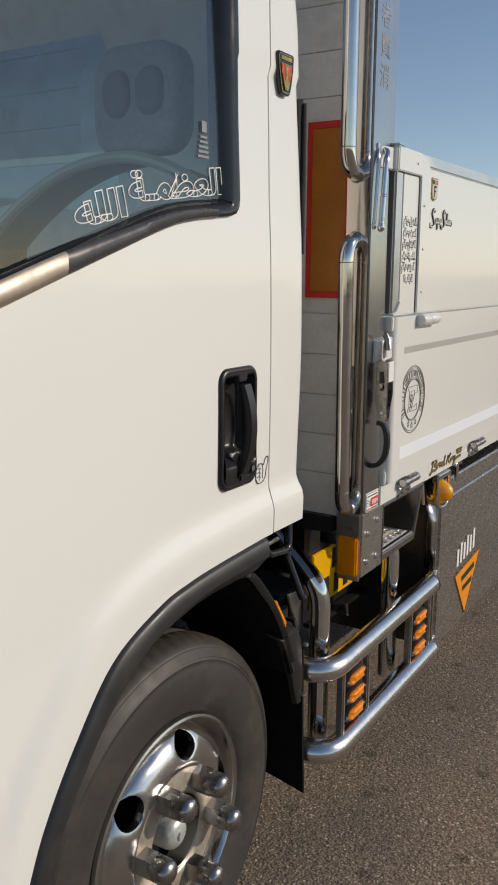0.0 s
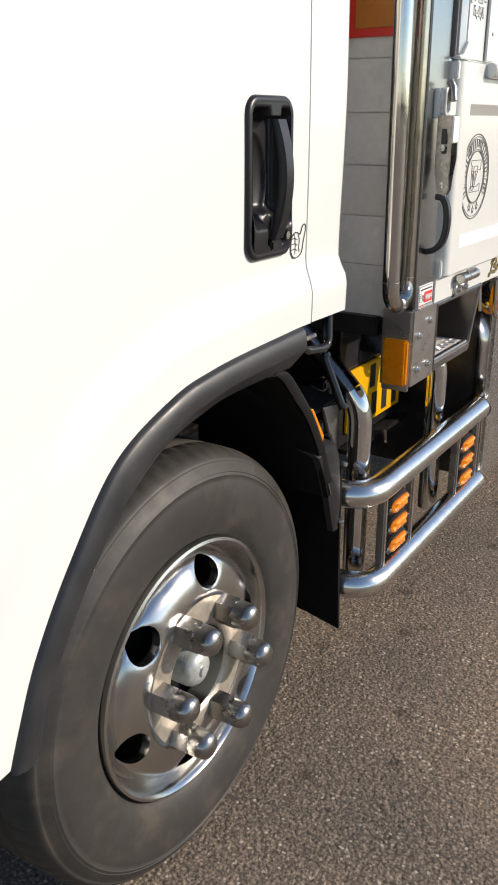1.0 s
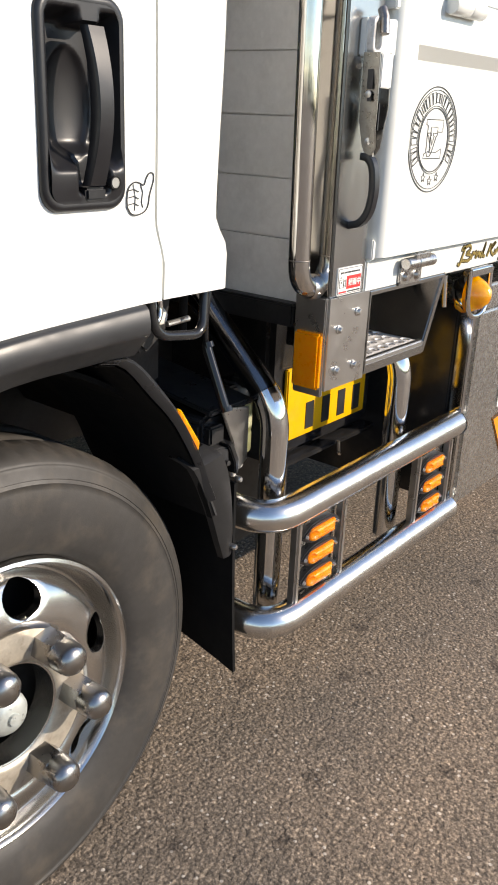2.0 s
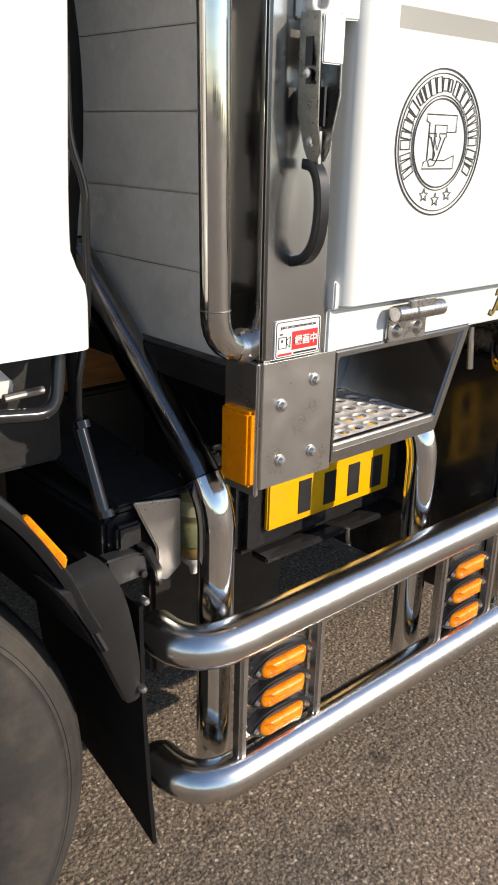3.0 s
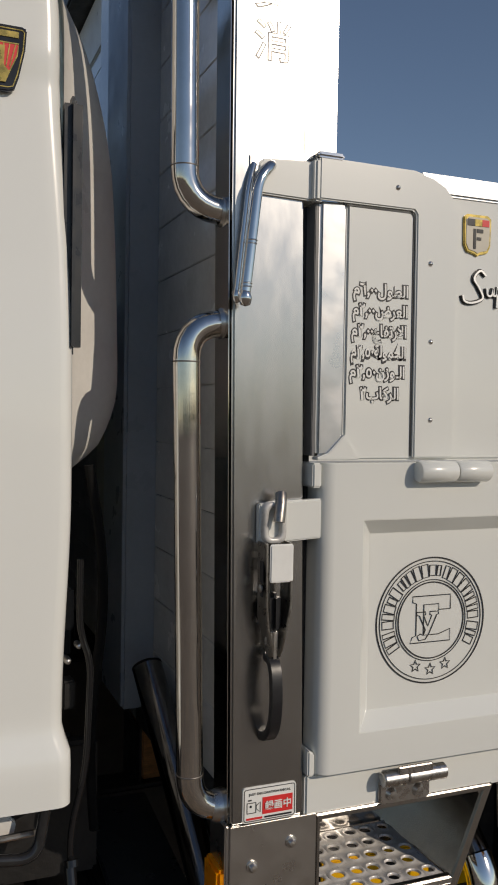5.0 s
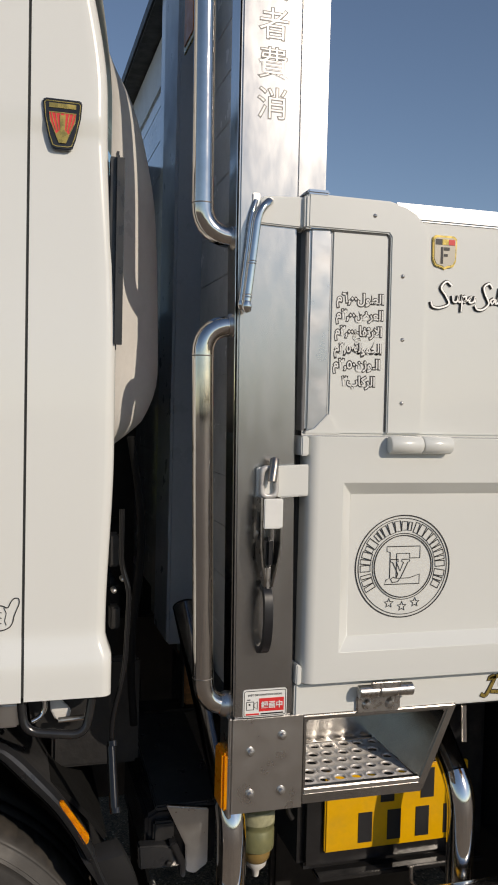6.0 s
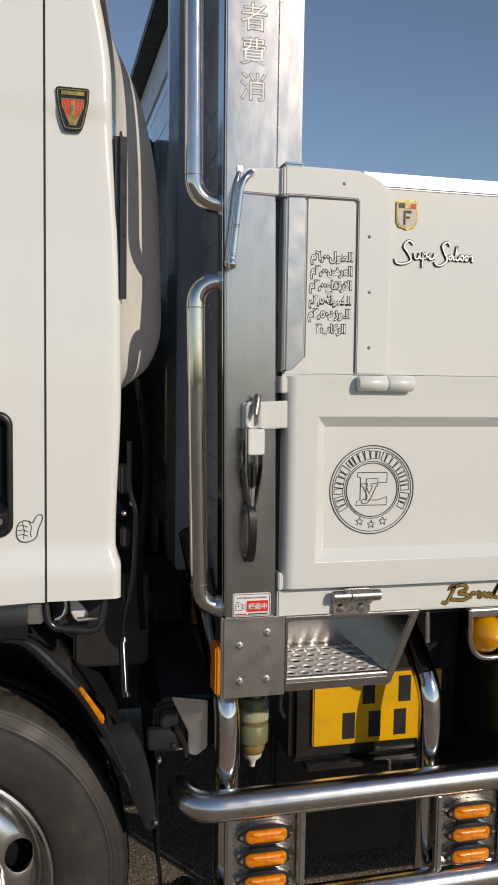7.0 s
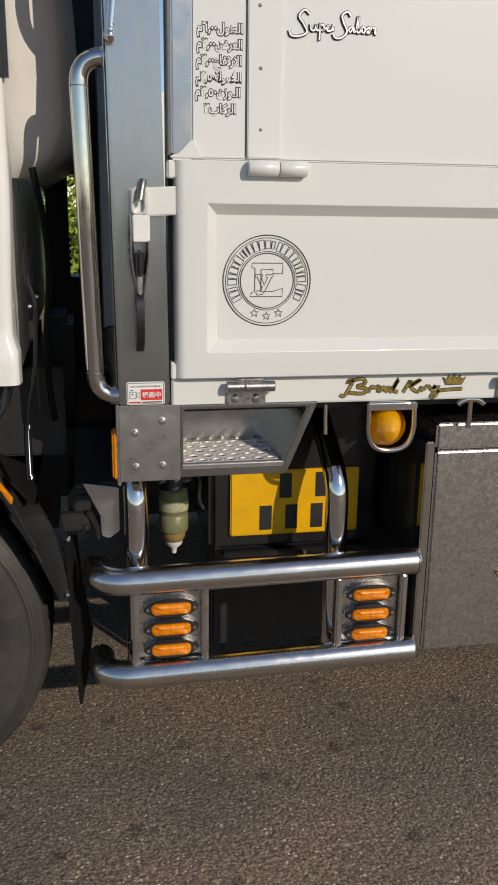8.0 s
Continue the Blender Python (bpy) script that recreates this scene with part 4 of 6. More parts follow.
back_bm = grid(rows)
opening = [f for f in back_bm.faces if 0.62 < f.calc_center_median().y < 1.4 and 1.70 < f.calc_center_median().z < 2.075]
bmesh.ops.delete(back_bm, geom=opening, context="FACES")
part("cab_back", back_bm, BEIGE, truck, "rounded cream back panel of the cab", 60)
pane_mesh("rear_window", [[(1.752 - 0.02 * (z > 1.9) - 0.075 * max(0.0, z - 1.9) / 0.18, y, z) for z in (1.69, 1.80, 1.90, 2.0, 2.08)] for y in (1.42, 1.0, 0.60)], GLASS, truck, "tinted rear window of the cab")
part("back_strip", box(1.609, 1.631, 0.066, 0.10, 1.562, 1.876, 0.009), PLASTIC, truck, "black vertical rubber strip")
part("cab_bulkhead", box(1.585, 1.612, 0.10, 1.93, 1.0, 1.45, 0.004), BEIGE, truck, "cream lower back of the cab")

intake = box(1.632, 1.708, 1.50, 1.62, 0.70, 2.25, 0.008)
box(1.739, 1.860, 1.50, 1.62, 0.70, 2.25, 0.008, intake)
box(1.700, 1.745, 1.50, 1.62, 1.455, 2.25, 0.004, intake)
box(1.632, 1.80, 1.48, 1.64, 0.70, 1.105, 0.008, intake)
box(1.640, 1.72, 0.75, 1.05, 0.70, 1.05, 0.02, intake)
for k in range(5):
    box(1.706, 1.714, 1.52, 1.60, 1.14 + 0.022 * k, 1.150 + 0.022 * k, 0.001, intake)
part("air_intake", intake, CHASSIS, truck, "black air intake box behind the cab")

# the rest of the cab shell, with its far side, roof and screen openings
part("cab_roof", box(0.45, 1.58, 0.11, 1.93, 2.295, 2.34, 0.02), WHITE, truck, "white cab roof")
part("cab_floor", box(0.30, 1.585, 0.10, 1.93, 1.02, 1.06, 0.004), CHASSIS, truck)
far = box(0.30, 1.60, 1.93, 1.96, 1.0, 1.5, 0.004)
box(1.37, 1.60, 1.93, 1.96, 1.5, 2.3, 0.004, far)
# unseen skirt, added to keep far-side light off the ground under the body
part("far_skirt", box(1.72, 4.1, 1.88, 1.93, 0.05, 0.96, 0.006), CHASSIS, truck, "unseen dark skirt added to block light under the cargo body")
part("far_door", far, WHITE, truck, "white far side of the cab")
pane_mesh("far_window", [[(0.34, 1.945, 1.5), (0.34, 1.945, 2.3)], [(1.37, 1.945, 1.5), (1.37, 1.945, 2.3)]], GLASS, truck, "tinted far side window")
part("front_panel", box(0.28, 0.32, 0.07, 1.96, 0.59, 1.42, 0.01), WHITE, truck, "white cab front")
part("dashboard", box(0.32, 0.62, 0.12, 1.9, 1.1, 1.40, 0.04), PLASTIC, truck, "black dashboard")
seat_bm = []
for k in range(29):
    y = 0.80 - 0.70 * k / 28
    seat_bm.append((y, 1.757 - (1.05 if y > 0.395 else 1.5) * (y - 0.395) ** 2))
sb = grid([[(x, y, z) for y, z in [(0.82, 1.1)] + seat_bm + [(0.09, 1.1)]] for x in (1.435, 1.42, 1.425, 1.55)])
part("seat_back", sb, SEAT, truck, "grey cloth driver's seat")
part("seat_piping", tube([(1.42, y, z + 0.004) for y, z in seat_bm], 0.0125, 10), CREAM, truck, "pale piping along the seat top")


def cushion(y0, y1, z0, z1, r, steps):
    cy, cz = (y0 + y1) / 2, (z0 + z1) / 2
    pad = grid([[(x, cy + (y - cy) * s, cz + (z - cz) * s) for y, z in rounded(y0, y1, z0, z1, r, 6)] for x, s in steps], ring=True)
    pad.verts.ensure_lookup_table()
    pad.faces.new(pad.verts[:28])
    return pad


far_top = [(1.72 - 0.76 * k / 20, 1.757 - 1.05 * (1.34 - 1.72 + 0.76 * k / 20) ** 2) for k in range(21)]
part("passenger_seat", grid([[(x, y, z) for y, z in [(1.74, 1.1)] + far_top + [(0.94, 1.1)]] for x in (1.435, 1.42, 1.425, 1.55)]), SEAT, truck, "grey cloth passenger seat")
rest = part("headrest", cushion(0.262, 0.490, 1.770, 1.985, 0.06, ((1.451, 0.80), (1.454, 0.92), (1.465, 1.0), (1.505, 1.0), (1.52, 0.8))), HEADREST, truck, "pale grey headrest with two dark pads", 60)
for py in (0.296, 0.382):
    part("headrest_pad", cushion(py, py + 0.072, 1.842, 1.936, 0.034, ((1.442, 0.7), (1.444, 0.9), (1.451, 1.0), (1.460, 1.0))), SEAT, rest, "dark oval pad", 60)
part("seat_cushion", box(1.02, 1.50, 0.14, 0.76, 1.06, 1.25, 0.04), SEAT, truck)

# -- cargo body: front post --
PX0, PX1, YP = 1.809, 1.905, 0.0
post_bm = bmesh.new()
prism([(PX0 + 0.002, 0.973), (PX1 + 0.006, 0.973), (PX1 - 0.008, 1.75), (PX1 - 0.010, 2.75), (PX0 - 0.013, 2.75), (PX0 - 0.008, 1.75)], YP, 0.060, 0.003, post_bm)
post = part("front_post", post_bm, STEEL, truck, "brushed stainless front post of the cargo body")
side_rows = []
for z, lean in ((0.976, 0.0005), (1.75, -0.0095), (2.745, -0.0145)):
    side_rows.append([(PX0 + lean + 0.0016 * f - 0.0016, 0.0035 + 0.054 * f, z) for f in (0.0, 0.06, 0.5, 1.0)])
part("post_side", thicken(grid(side_rows), 0.0008), MIRROR_STEEL, post, "mirror-bright inner side of the post", 0)
part("post_flange", box(1.899, 1.949, 0.012, 0.05, 1.80, 2.75, 0.003), STEEL, truck, "narrow steel flange beside the post")
# solid black strip added for the shade in the gap beside the post
part("post_rear", box(1.9125, 1.922, 0.022, 0.08, 0.98, 1.80, 0.002), CHASSIS, truck, "black strip filling the shaded gap beside the post")
corner = bmesh.new()
prism([(1.810, 0.817), (1.930, 0.817), (1.930, 0.9725), (1.810, 0.9725)], -0.002, 0.066, 0.0006, corner)
cplate = part("corner_plate", corner, STEEL_FLAT, truck, "bolted stainless corner plate")
bolt_bm = lathe([(0.0001, -0.0095), (0.0040, -0.009), (0.0054, -0.007), (0.0058, -0.0045), (0.0078, -0.004), (0.0078, -0.002)], 12)
bolt = part("bolt", bolt_bm, STEEL_FLAT, cplate, "", 40)
for k, (x, z) in enumerate(((1.840, 0.918), (1.894, 0.941), (1.841, 0.848), (1.894, 0.849))):
    m = Matrix.Translation((x, 0, z))
    if k == 0:
        bolt.matrix_basis = m
    else:
        again(bolt, m, cplate)
part("side_marker", box(1.7955, 1.8125, 0.0045, 0.057, 0.820, 0.915, 0.004), AMBER_FLAT, truck, "rectangular amber side marker lamp")
part("marker_base", box(1.8045, 1.8118, 0.002, 0.060, 0.807, 0.973, 0.002), STEEL_FLAT, truck, "grey metal lamp base")

# grab rails
part("grab_rail", tube([(1.813, 0.034, 0.986), (1.768, 0.034, 0.988), (1.754, 0.034, 1.603), (1.812, 0.034, 1.606)], 0.0172, 28, 0.045), POLISHED_RAIL, truck, "tall chrome grab rail on the post", 60)
part("grab_rail", tube([(1.810, 0.034, 1.745), (1.750, 0.034, 1.750), (1.742, 0.034, 2.62), (1.812, 0.034, 2.62)], 0.0172, 28, 0.045), POLISHED_RAIL, truck, "upper chrome grab rail on the post", 60)

WELD = material("dark_weld_seam", (0.22, 0.20, 0.18), 0.45, 0.8, vary=0.2, scale=60.0)
for x, z in ((1.7550, 1.556), (1.7670, 1.034), (1.7496, 1.796)):
    part("weld_seam", lathe([(0.0170, -0.0011), (0.0178, -0.0005), (0.0178, 0.0005), (0.0170, 0.0011)], 24, (x, 0.034, z), "z"), WELD, truck, "", 60)
for z in (0.987, 1.606, 1.745):
    part("weld_collar", lathe([(0.0170, 1.794), (0.0195, 1.799), (0.0215, 1.806), (0.0215, 1.8115)], 20, (0, 0.034, z), "x"), STEEL_FLAT, truck, "weld round the end of the rail", 60)

# writing up the post, bottom to top
for ch, z in (("消", 1.953), ("費", 2.015), ("者", 2.075), ("委", 2.137)):
    place("post_lettering", lettering(ch, 0.052, 1.850, 0.0001, z, 0.0012), GREY_PRINT, post, "grey outlined characters", 0)
    place("post_lettering", lettering(ch, 0.052, 1.850, -0.0003, z, -0.0004), material("steel_print", (0.40, 0.39, 0.38), 0.30, 0.9), post, "", 0)

# small decal at the post's foot
part("camera_decal", prism(rounded(1.826, 1.900, 0.9745, 1.0195, 0.004), -0.0018, 0.001, 0), WHITE_PRINT, post, "white and red recording notice decal", 0)
dk = ribbon(rounded(1.828, 1.898, 0.9765, 1.0175, 0.003), 0.0009, -0.0024, closed=True)
ribbon([(1.832, 0.987), (1.844, 0.987), (1.844, 1.000), (1.832, 1.000)], 0.0012, -0.0024, closed=True, bm=dk)
ribbon([(1.8445, 0.992), (1.850, 0.987), (1.850, 1.000), (1.8445, 0.996)], 0.001, -0.0024, closed=True, bm=dk)
prism(arc(1.837, 0.9955, 0.0016, 0, 350, 10), -0.0024, -0.0016, 0, dk)
ribbon([(1.833, 1.0035), (1.838, 1.0035)], 0.0016, -0.0024, bm=dk)
ribbon([(1.856, 0.9795), (1.894, 0.9795)], 0.0022, -0.0024, bm=dk)
part("decal_drawing", dk, INK, post, "", 0)
place("decal_lettering", lettering("JUST DECORATION DECAL", 0.0042, 1.863, -0.0022, 1.0105, 0, 0.058), INK, post, "", 0)
part("decal_red", prism([(1.853, 0.9835), (1.895, 0.9835), (1.895, 1.005), (1.853, 1.005)], -0.0024, -0.001, 0), RED_PRINT, post, "", 0)
part("decal_bar", ribbon([(1.831, 0.9795), (1.853, 0.9795)], 0.0026, -0.0024), RED_PRINT, post, "", 0)
place("decal_lettering", lettering("録画中", 0.0125, 1.874, -0.0034, 0.9945, 0.0002), WHITE_PRINT, post, "", 0)

# hook rods on the post
ROD_FOOT = Vector((1.811, -0.021, 1.640))
part("hook_rod", tube([(1.852, 0.004, 1.800), (1.846, -0.016, 1.799), (1.826, -0.021, 1.776), ROD_FOOT], 0.0066, 14, 0.02), CHROME, post, "bent chrome hook rod", 60)
part("rod_ball", lathe([(0.0001, -0.010), (0.0060, -0.008), (0.0084, 0.0), (0.0062, 0.007), (0.0045, 0.011)], 16, ROD_FOOT + Vector((0, 0, -0.008)), "z"), CHROME, post, "round end of the rod", 60)
for lift in (0.006, 0.010, 0.058, 0.062):
    part("rod_ring", lathe([(0.0066, -0.001), (0.0074, -0.0005), (0.0074, 0.0005), (0.0066, 0.001)], 16, ROD_FOOT + Vector((0.00011 * lift * 1000, 0, lift)), "z"), CHROME, post, "", 60)
part("hook_rod", tube([(1.827, -0.001, 1.800), (1.819, -0.007, 1.775), (1.8055, -0.007, 1.640)], 0.0042, 10, 0.02), CHROME, post, "thin chrome rod beside the hook", 60)
part("rod_ball", lathe([(0.0001, -0.009), (0.0042, -0.007), (0.0054, 0.0), (0.0042, 0.006), (0.003, 0.009)], 12, (1.8053, -0.007, 1.636), "z"), CHROME, post, "", 60)
part("rod_plate", prism(rounded(1.822, 1.834, 1.780, 1.812, 0.003), -0.003, 0.0, 0.001), STEEL_FLAT, post, "small steel lug")

# latch: keeper ring, white lever plate, black loop strap
keeper = part("latch_keeper", prism([(1.838, 1.330), (1.925, 1.335), (1.925, 1.386), (1.838, 1.381)], -0.012, 0.0, 0.002), PANEL_WHITE, post, "white keeper strap from gate to post")
ring_bm = grid([[(x, y, z) for x, z in rounded(1.840 + i, 1.871 - i, 1.332 + i, 1.384 - i, 0.0110 - i * 0.6, 5)] for i, y in ((0, -0.012), (0, -0.021), (0.0015, -0.0225), (0.0055, -0.0225), (0.007, -0.021), (0.007, -0.012))], ring=True)
part("latch_ring", ring_bm, WORN_WHITE, post, "white painted latch ring worn at the edges", 50)
part("latch_hook", tube([(1.8635, -0.019, 1.394), (1.8605, -0.0265, 1.382), (1.8565, -0.0305, 1.360)], 0.0072, 16), LATCH_PIN, post, "worn steel latch pin", 60)
lev = bmesh.new()
for x in (1.8385, 1.8705):
    own = prism([(-0.010, 1.335), (-0.038, 1.335), (-0.040, 1.258), (-0.037, 1.228), (-0.037, 1.203), (-0.030, 1.192), (-0.019, 1.194), (-0.013, 1.205), (-0.010, 1.240)], -0.0015, 0.0015, 0.0006)
    for v in own.verts:
        pinch = 0.010 * step01(1.25, 1.20, v.co.z) * (1 if x < 1.855 else -1)
        v.co = Vector((x + v.co.y + pinch, v.co.x, v.co.z))
    joined(lev, own)
lever = part("latch_lever", lev, LATCH_STEEL, post, "worn steel latch cheeks")
part("lever_plate", prism(rounded(1.842, 1.873, 1.287, 1.334, 0.003), -0.040, -0.036, 0.0015), WHITE_PRINT, post, "white painted latch plate")
slot = box(1.8365, 1.8375, -0.030, -0.020, 1.285, 1.312, 0)
box(1.8365, 1.8375, -0.029, -0.022, 1.268, 1.278, 0, slot)
part("lever_slot", slot, INK, post, "", 0)
for x, z, r in ((1.8372, 1.278, 0.005), (1.8466, 1.212, 0.0055)):
    part("rivet", lathe([(r, x), (r, x - 0.002), (0.0001, x - 0.0032)], 12, (0, -0.024, z), "x"), STEEL_FLAT, post, "", 50)
part("latch_cam", box(1.847, 1.862, -0.034, -0.012, 1.222, 1.272, 0.006), HANDLE_BLACK, post, "black latch cam")
part("latch_link", box(1.8495, 1.8595, -0.030, -0.018, 1.178, 1.226, 0.003), STEEL_FLAT, post, "steel link to the pull loop")
# a bowed pull handle whose ends meet the post
bow_line = smooth_line([(-0.012, 1.190), (-0.024, 1.188), (-0.033, 1.176), (-0.0370, 1.154), (-0.0365, 1.130), (-0.031, 1.107), (-0.018, 1.091), (0.001, 1.085)], 34)
srows = []
for k, p in enumerate(bow_line):
    a, b = bow_line[max(k - 1, 0)], bow_line[min(k + 1, 33)]
    w = (b - a).normalized()
    n = Vector((w.y, -w.x)) * 0.0056
    srows.append([(x, p.x + n.x * s, p.y + n.y * s) for x, s in ((1.8460, -0.6), (1.8470, -1), (1.8600, -1), (1.8610, -0.6), (1.8610, 0.6), (1.8600, 1), (1.8470, 1), (1.8460, 0.6))])
bow_bm = grid(srows, ring=True)
for end in (0, 33):
    bow_bm.verts.ensure_lookup_table()
    bow_bm.faces.new(bow_bm.verts[end * 8:end * 8 + 8])
part("pull_handle", bow_bm, HANDLE_BLACK, post, "black bowed latch pull handle", 50)

# front wall planks
wall = part("front_wall", box(1.8665, 1.90, 0.062, 2.10, 0.94, 2.52, 0.002), GREY_WALL, truck, "grey plank front wall of the cargo body")
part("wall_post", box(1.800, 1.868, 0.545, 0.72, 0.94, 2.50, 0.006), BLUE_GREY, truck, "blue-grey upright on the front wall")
part("wall_post", box(1.815, 1.868, 0.72, 0.86, 0.94, 2.50, 0.004), GREY_WALL, truck, "grey upright beside it")
part("wall_rail", box(1.80, 1.875, 0.062, 2.10, 2.505, 2.545, 0.006), CHASSIS, truck, "dark top rail of the front wall")
part("wall_band", box(1.855, 1.870, 0.86, 2.10, 2.36, 2.50, 0.003), BEIGE, truck, "beige upper band of the front wall")

# reflective board
board_bm = box(1.8540, 1.8590, 0.076, 0.0885, 1.475, 1.873, 0.0008)
box(1.8540, 1.8590, 0.176, 0.1885, 1.475, 1.873, 0.0008, board_bm)
box(1.8540, 1.8590, 0.0885, 0.176, 1.475, 1.490, 0.0008, board_bm)
box(1.8540, 1.8590, 0.0885, 0.176, 1.858, 1.873, 0.0008, board_bm)
board = part("reflector_board", board_bm, RED, truck, "red-edged orange reflective board")
part("reflector_field", box(1.8555, 1.8590, 0.0885, 0.176, 1.4905, 1.8575, 0.0005), ORANGE, board, "orange reflective field")
part("upper_board", box(1.796, 1.800, 0.350, 0.462, 2.195, 2.48, 0.001), GOLD, truck, "gold-edged amber board high on the front wall")
part("upper_field", box(1.794, 1.7985, 0.362, 0.450, 2.207, 2.47, 0.0005), ORANGE, truck, "amber reflective field")

# sill, gates
part("body_sill", box(1.914, 4.30, 0.0, 0.05, 0.968, 1.024, 0.003), PANEL_WHITE, truck, "white lower sill of the cargo body")
GX0, GX1, GZ0, GZ1 = 1.921, 4.30, 1.028, 1.4315


def gate_panel():
    def rect(i, y, x0=GX0, x1=GX1, z0=GZ0, z1=GZ1):
        return [(x0 + i, y, z0 + i), (x1 - i, y, z0 + i), (x1 - i, y, z1 - i), (x0 + i, y, z1 - i)]
    rx = dict(x0=1.981, x1=4.20, z0=1.078, z1=1.357)
    def curled(a):
        """An outline whose leading edge has turned by a degrees towards the face."""
        x, y = GX0 + 0.019 * (1 - math.cos(radians(a))), -0.001 - 0.019 * math.sin(radians(a))
        return [(x, y, GZ0), (GX1, -0.02, GZ0), (GX1, -0.02, GZ1), (x, y, GZ1)]
    bm = grid([rect(0, 0.03)] + [curled(15 * k) for k in range(7)] + [rect(0, -0.02, **rx), rect(0.021, 0.0, **rx)], ring=True)
    bm.verts.ensure_lookup_table()
    bm.faces.new(bm.verts[-4:])
    bmesh.ops.remove_doubles(bm, verts=bm.verts, dist=1e-5)
    bmesh.ops.recalc_face_normals(bm, faces=bm.faces)
    return soften(bm, 0.004, 3, 25)


gate = part("lower_gate", gate_panel(), PANEL_WHITE, truck, "white pressed steel drop side with sunk panel")
part("gate_notch", prism([(1.909, 1.40), (1.9215, 1.40), (1.9215, 1.4315), (1.909, 1.4315)], -0.016, 0.03, 0.002), PANEL_WHITE, gate)
part("gate_tab", prism([(1.9125, 1.025), (1.922, 1.025), (1.922, 1.055), (1.9125, 1.060)], -0.010, 0.02, 0.002), PANEL_WHITE, gate)

upper = part("upper_gate", box(1.953, 4.30, -0.012, 0.02, 1.4345, 1.79, 0.003), PANEL_WHITE, truck, "white upper side board")
ch = prism([(1.916, 1.4395), (1.953, 1.4395), (1.953, 1.7635), (1.916, 1.7635)], -0.012, 0.03, 0.0)
for v in ch.verts:
    if v.co.x < 1.93 and v.co.y < 0:
        v.co.y += 0.003
# the return's shade is put into its paint colour
part("edge_return", box(1.9105, 1.9155, -0.006, 0.02, 1.44, 1.7635, 0.001), material("shaded_return_paint", (0.16, 0.16, 0.16), 0.4), upper, "folded return of the edge strip, coloured dark grey for its shade")
part("edge_strip", soften(ch, 0.004), EDGE_STEEL, upper, "bare steel edge strip of the board")
part("edge_foot", prism([(1.914, 1.435), (1.975, 1.435), (1.953, 1.468), (1.930, 1.444), (1.914, 1.4385)], -0.0165, 0.0, 0.001), PANEL_WHITE, upper)
ov = [(1.910, 1.7625), (2.049, 1.7625), (2.053, 1.757), (2.055, 1.437), (2.118, 1.437), (2.118, 1.760), (2.112, 1.782), (2.098, 1.798), (2.078, 1.808), (2.05, 1.8145), (1.910, 1.8155)]
overlay = part("corner_overlay", prism(ov, -0.018, -0.011, 0.002), PANEL_WHITE, upper, "white screwed corner plate on the board")
part("overlay_seam", ribbon([(1.953, 1.7605), (2.0475, 1.7605), (2.0515, 1.755), (2.053, 1.44)], 0.0016, -0.0135, 0.001), INK, upper, "", 0)
part("gate_cap", prism([(1.832, 1.764), (1.912, 1.762), (1.912, 1.812), (1.838, 1.807), (1.832, 1.800)], -0.006, 0.03, 0.002), PANEL_WHITE, upper, "white end strap over the post")
part("cap_fold", box(1.9045, 1.9185, -0.0165, 0.028, 1.7605, 1.8135, 0.003), PANEL_WHITE, upper, "folded white corner of the strap")
part("cap_corner", box(1.907, 1.945, -0.020, 0.03, 1.8145, 1.822, 0.003), CHROME, upper, "bright corner cap")
part("top_edge", box(2.06, 4.30, -0.017, 0.03, 1.787, 1.8145, 0.003), ALU, upper, "bright aluminium top edge of the board")
screw_bm = lathe([(0.0001, -0.0205), (0.0024, -0.0200), (0.0036, -0.0185), (0.0036, -0.017)], 10)
screw = part("screw", screw_bm, STEEL_FLAT, upper, "", 40)
for k, (x, z) in enumerate(((2.023, 1.789), (2.075, 1.695), (2.078, 1.592), (2.080, 1.488))):
    m = Matrix.Translation((x, 0, z))
    if k == 0:
        screw.matrix_basis = m
    else:
        again(screw, m, upper)
hg = bmesh.new()
for x0, x1 in ((2.055, 2.112), (2.1135, 2.166)):
    lathe([(0.0001, x0), (0.013, x0), (0.0145, x0 + 0.002), (0.0145, x1 - 0.002), (0.013, x1), (0.0001, x1)], 20, (0, -0.030, 1.420), "x", bm=hg)
prism([(2.166, 1.432), (2.176, 1.424), (2.160, 1.407), (2.12, 1.407), (2.12, 1.433)], -0.028, -0.018, 0.002, hg)
part("gate_hinge", hg, PANEL_WHITE, upper, "white painted barrel hinge", 50)

# raised lettering block on the upper board
LINES = [("م٦٫٠٠", "الطول"), ("م٢٫٠٠", "العرض"), ("م٢٫٠٠", "اﻻرتفاع"), ("م٢٫٥٠", "الحمولة"), ("م٢٫٥٠", "الـوزن"), ("٢", "الركاب")]
for k, (num, word) in enumerate(LINES):
    z = 1.652 - 0.0265 * k
    w = 0.084 if k < 5 else 0.060
    num = num.replace("م", chr(0xFEE1))
    text = num + arabic(word)
    cx = 2.004 + 0.0005 * (k % 2) - 0.0008 * k + (0.004 if k == 5 else 0)
    place("dimension_lettering", lettering(text, 0.021, cx, -0.0122, z, 0.0021, w), INK, upper, "black outlined lettering", 0)
    place("dimension_lettering", lettering(text, 0.021, cx, -0.0127, z, 0.0004, w - 0.002), WHITE_PRINT, upper, "white filling of the lettering", 0)

# shield badge and chrome script on the board
yb = -0.0125


